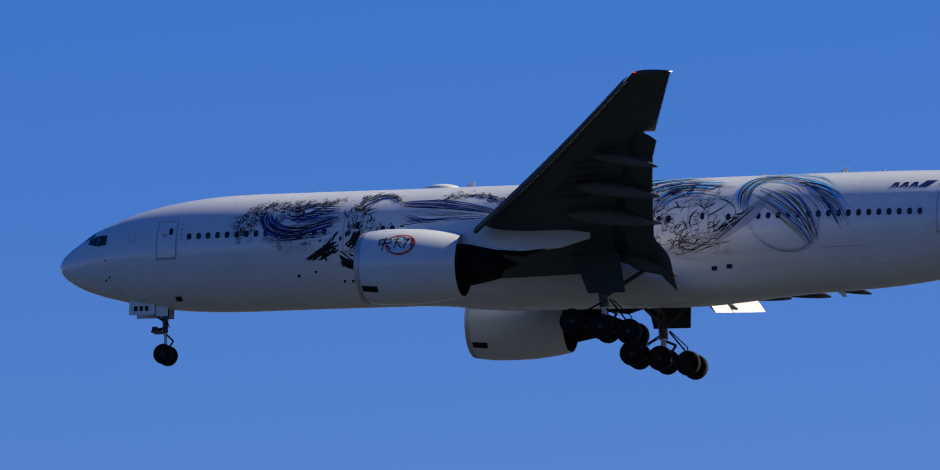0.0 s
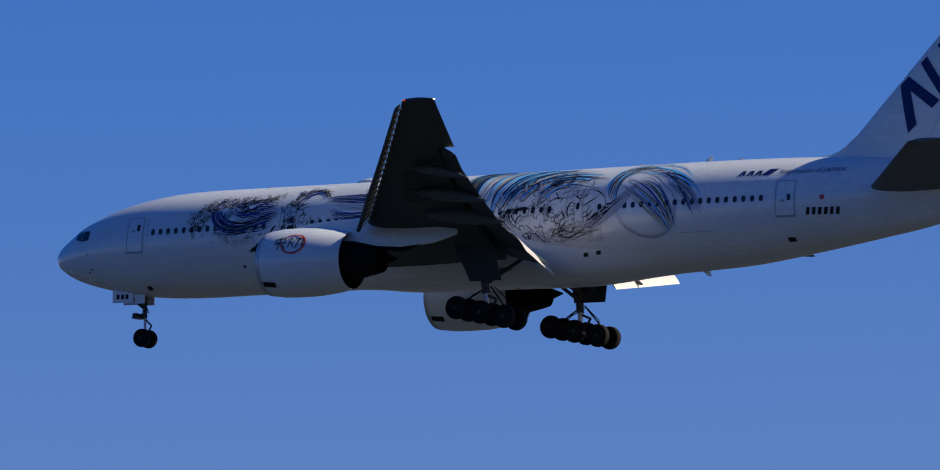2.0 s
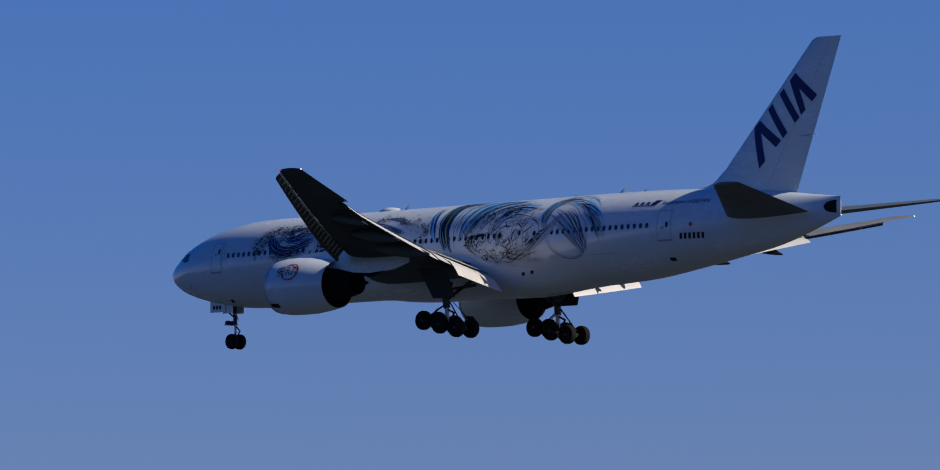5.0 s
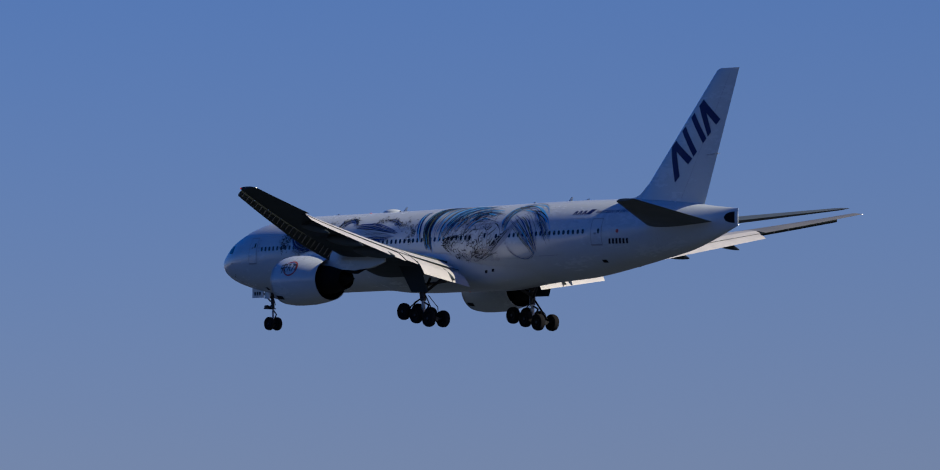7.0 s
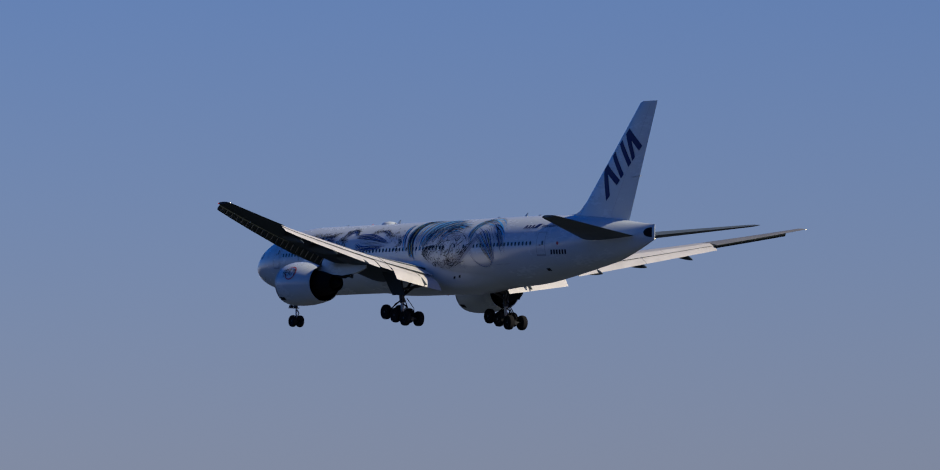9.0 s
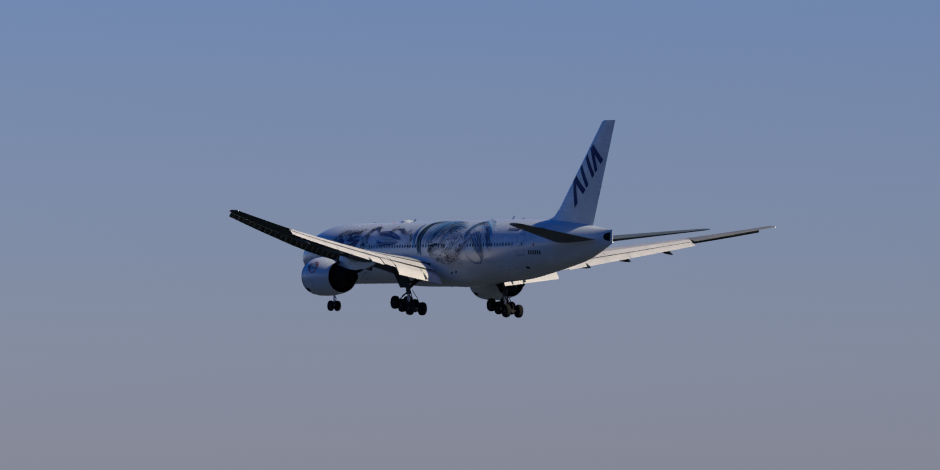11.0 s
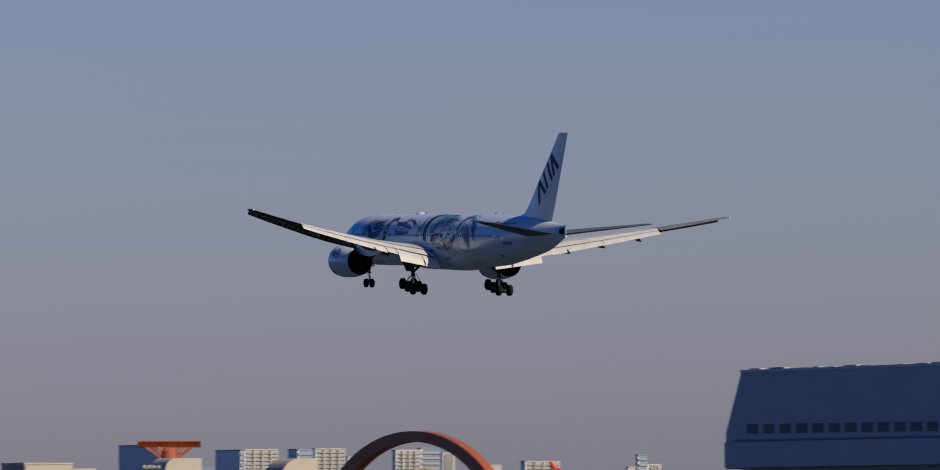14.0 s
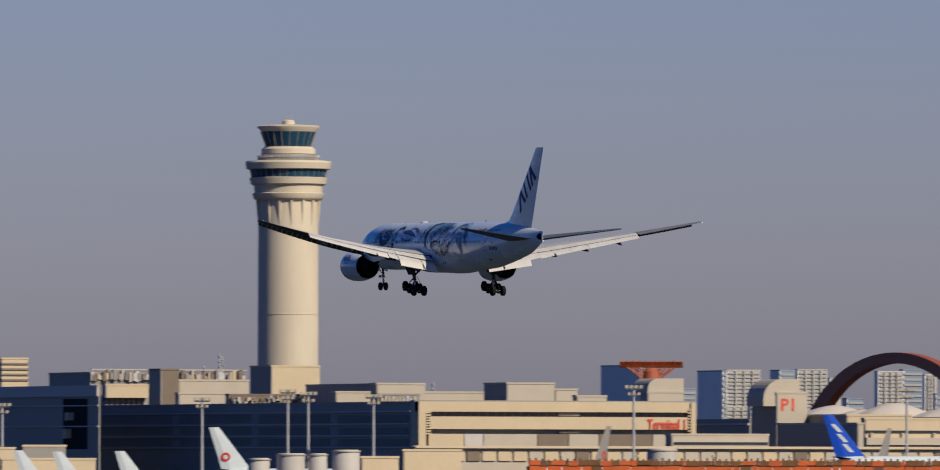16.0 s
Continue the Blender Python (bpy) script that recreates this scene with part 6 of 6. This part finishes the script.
# ---- what moves ----
FLIGHT = [  # seconds, place, roll, pitch, heading
    (0.0, -151.23, 537.01, 96.57, -0.520, 2.287, -0.511),
    (0.5, -187.18, 536.74, 94.44, -0.514, 2.297, -0.553),
    (1.0, -223.15, 536.45, 92.32, -0.335, 2.340, -0.394),
    (1.5, -259.15, 536.14, 90.21, -0.120, 2.399, -0.197),
    (2.0, -295.18, 535.82, 88.11, 0.047, 2.454, -0.098),
    (2.5, -331.23, 535.49, 86.02, 0.157, 2.495, -0.073),
    (3.0, -367.31, 535.14, 83.94, 0.215, 2.513, -0.077),
    (3.5, -403.41, 534.77, 81.87, 0.195, 2.471, 0.030),
    (4.0, -439.54, 534.38, 79.81, 0.121, 2.387, 0.202),
    (4.5, -475.70, 533.98, 77.76, 0.120, 2.369, 0.359),
    (7.0, -656.89, 531.70, 67.68, 0.095, 2.415, 0.528),
    (7.5, -693.23, 531.17, 65.66, 0.251, 2.364, 0.473),
    (8.0, -729.58, 530.64, 63.69, -0.064, 2.281, 0.483),
    (8.5, -765.91, 530.16, 61.64, -0.413, 1.924, 0.411),
    (9.0, -802.32, 529.58, 59.69, -0.393, 1.671, 0.324),
    (11.5, -984.59, 526.71, 50.03, 0.283, 1.953, -0.091),
    (12.0, -1021.15, 526.03, 48.22, 0.143, 2.181, -0.201),
    (12.5, -1057.75, 525.34, 46.45, -0.234, 2.376, -0.176),
    (13.0, -1094.37, 524.61, 44.55, -0.125, 2.396, -0.292),
    (13.5, -1130.98, 523.95, 42.70, -0.114, 2.324, -0.232),
    (14.0, -1167.62, 523.25, 40.85, -0.294, 2.276, -0.211),
    (14.5, -1204.32, 522.45, 38.98, 0.084, 2.198, -0.106),
    (15.0, -1240.95, 521.92, 37.02, 0.712, 1.906, 0.001),
    (15.5, -1277.71, 521.05, 35.35, 0.263, 1.877, -0.361),
    (16.0, -1314.50, 520.20, 33.52, 0.416, 1.379, -0.179),
]


def motions():
    walk(gull, [(t, pose(-157.3 - 0.68 * (t - 4.4), 175.4 - 0.61 * (t - 4.4), 33.0 + 0.07 * (t - 4.4), 5, -9, 42)) for t in (0.0, 8.0, 16.0)])
    walk(plane, [(t, pose(x, y, z, rx, ry, rz)) for t, x, y, z, rx, ry, rz in FLIGHT])


motions()
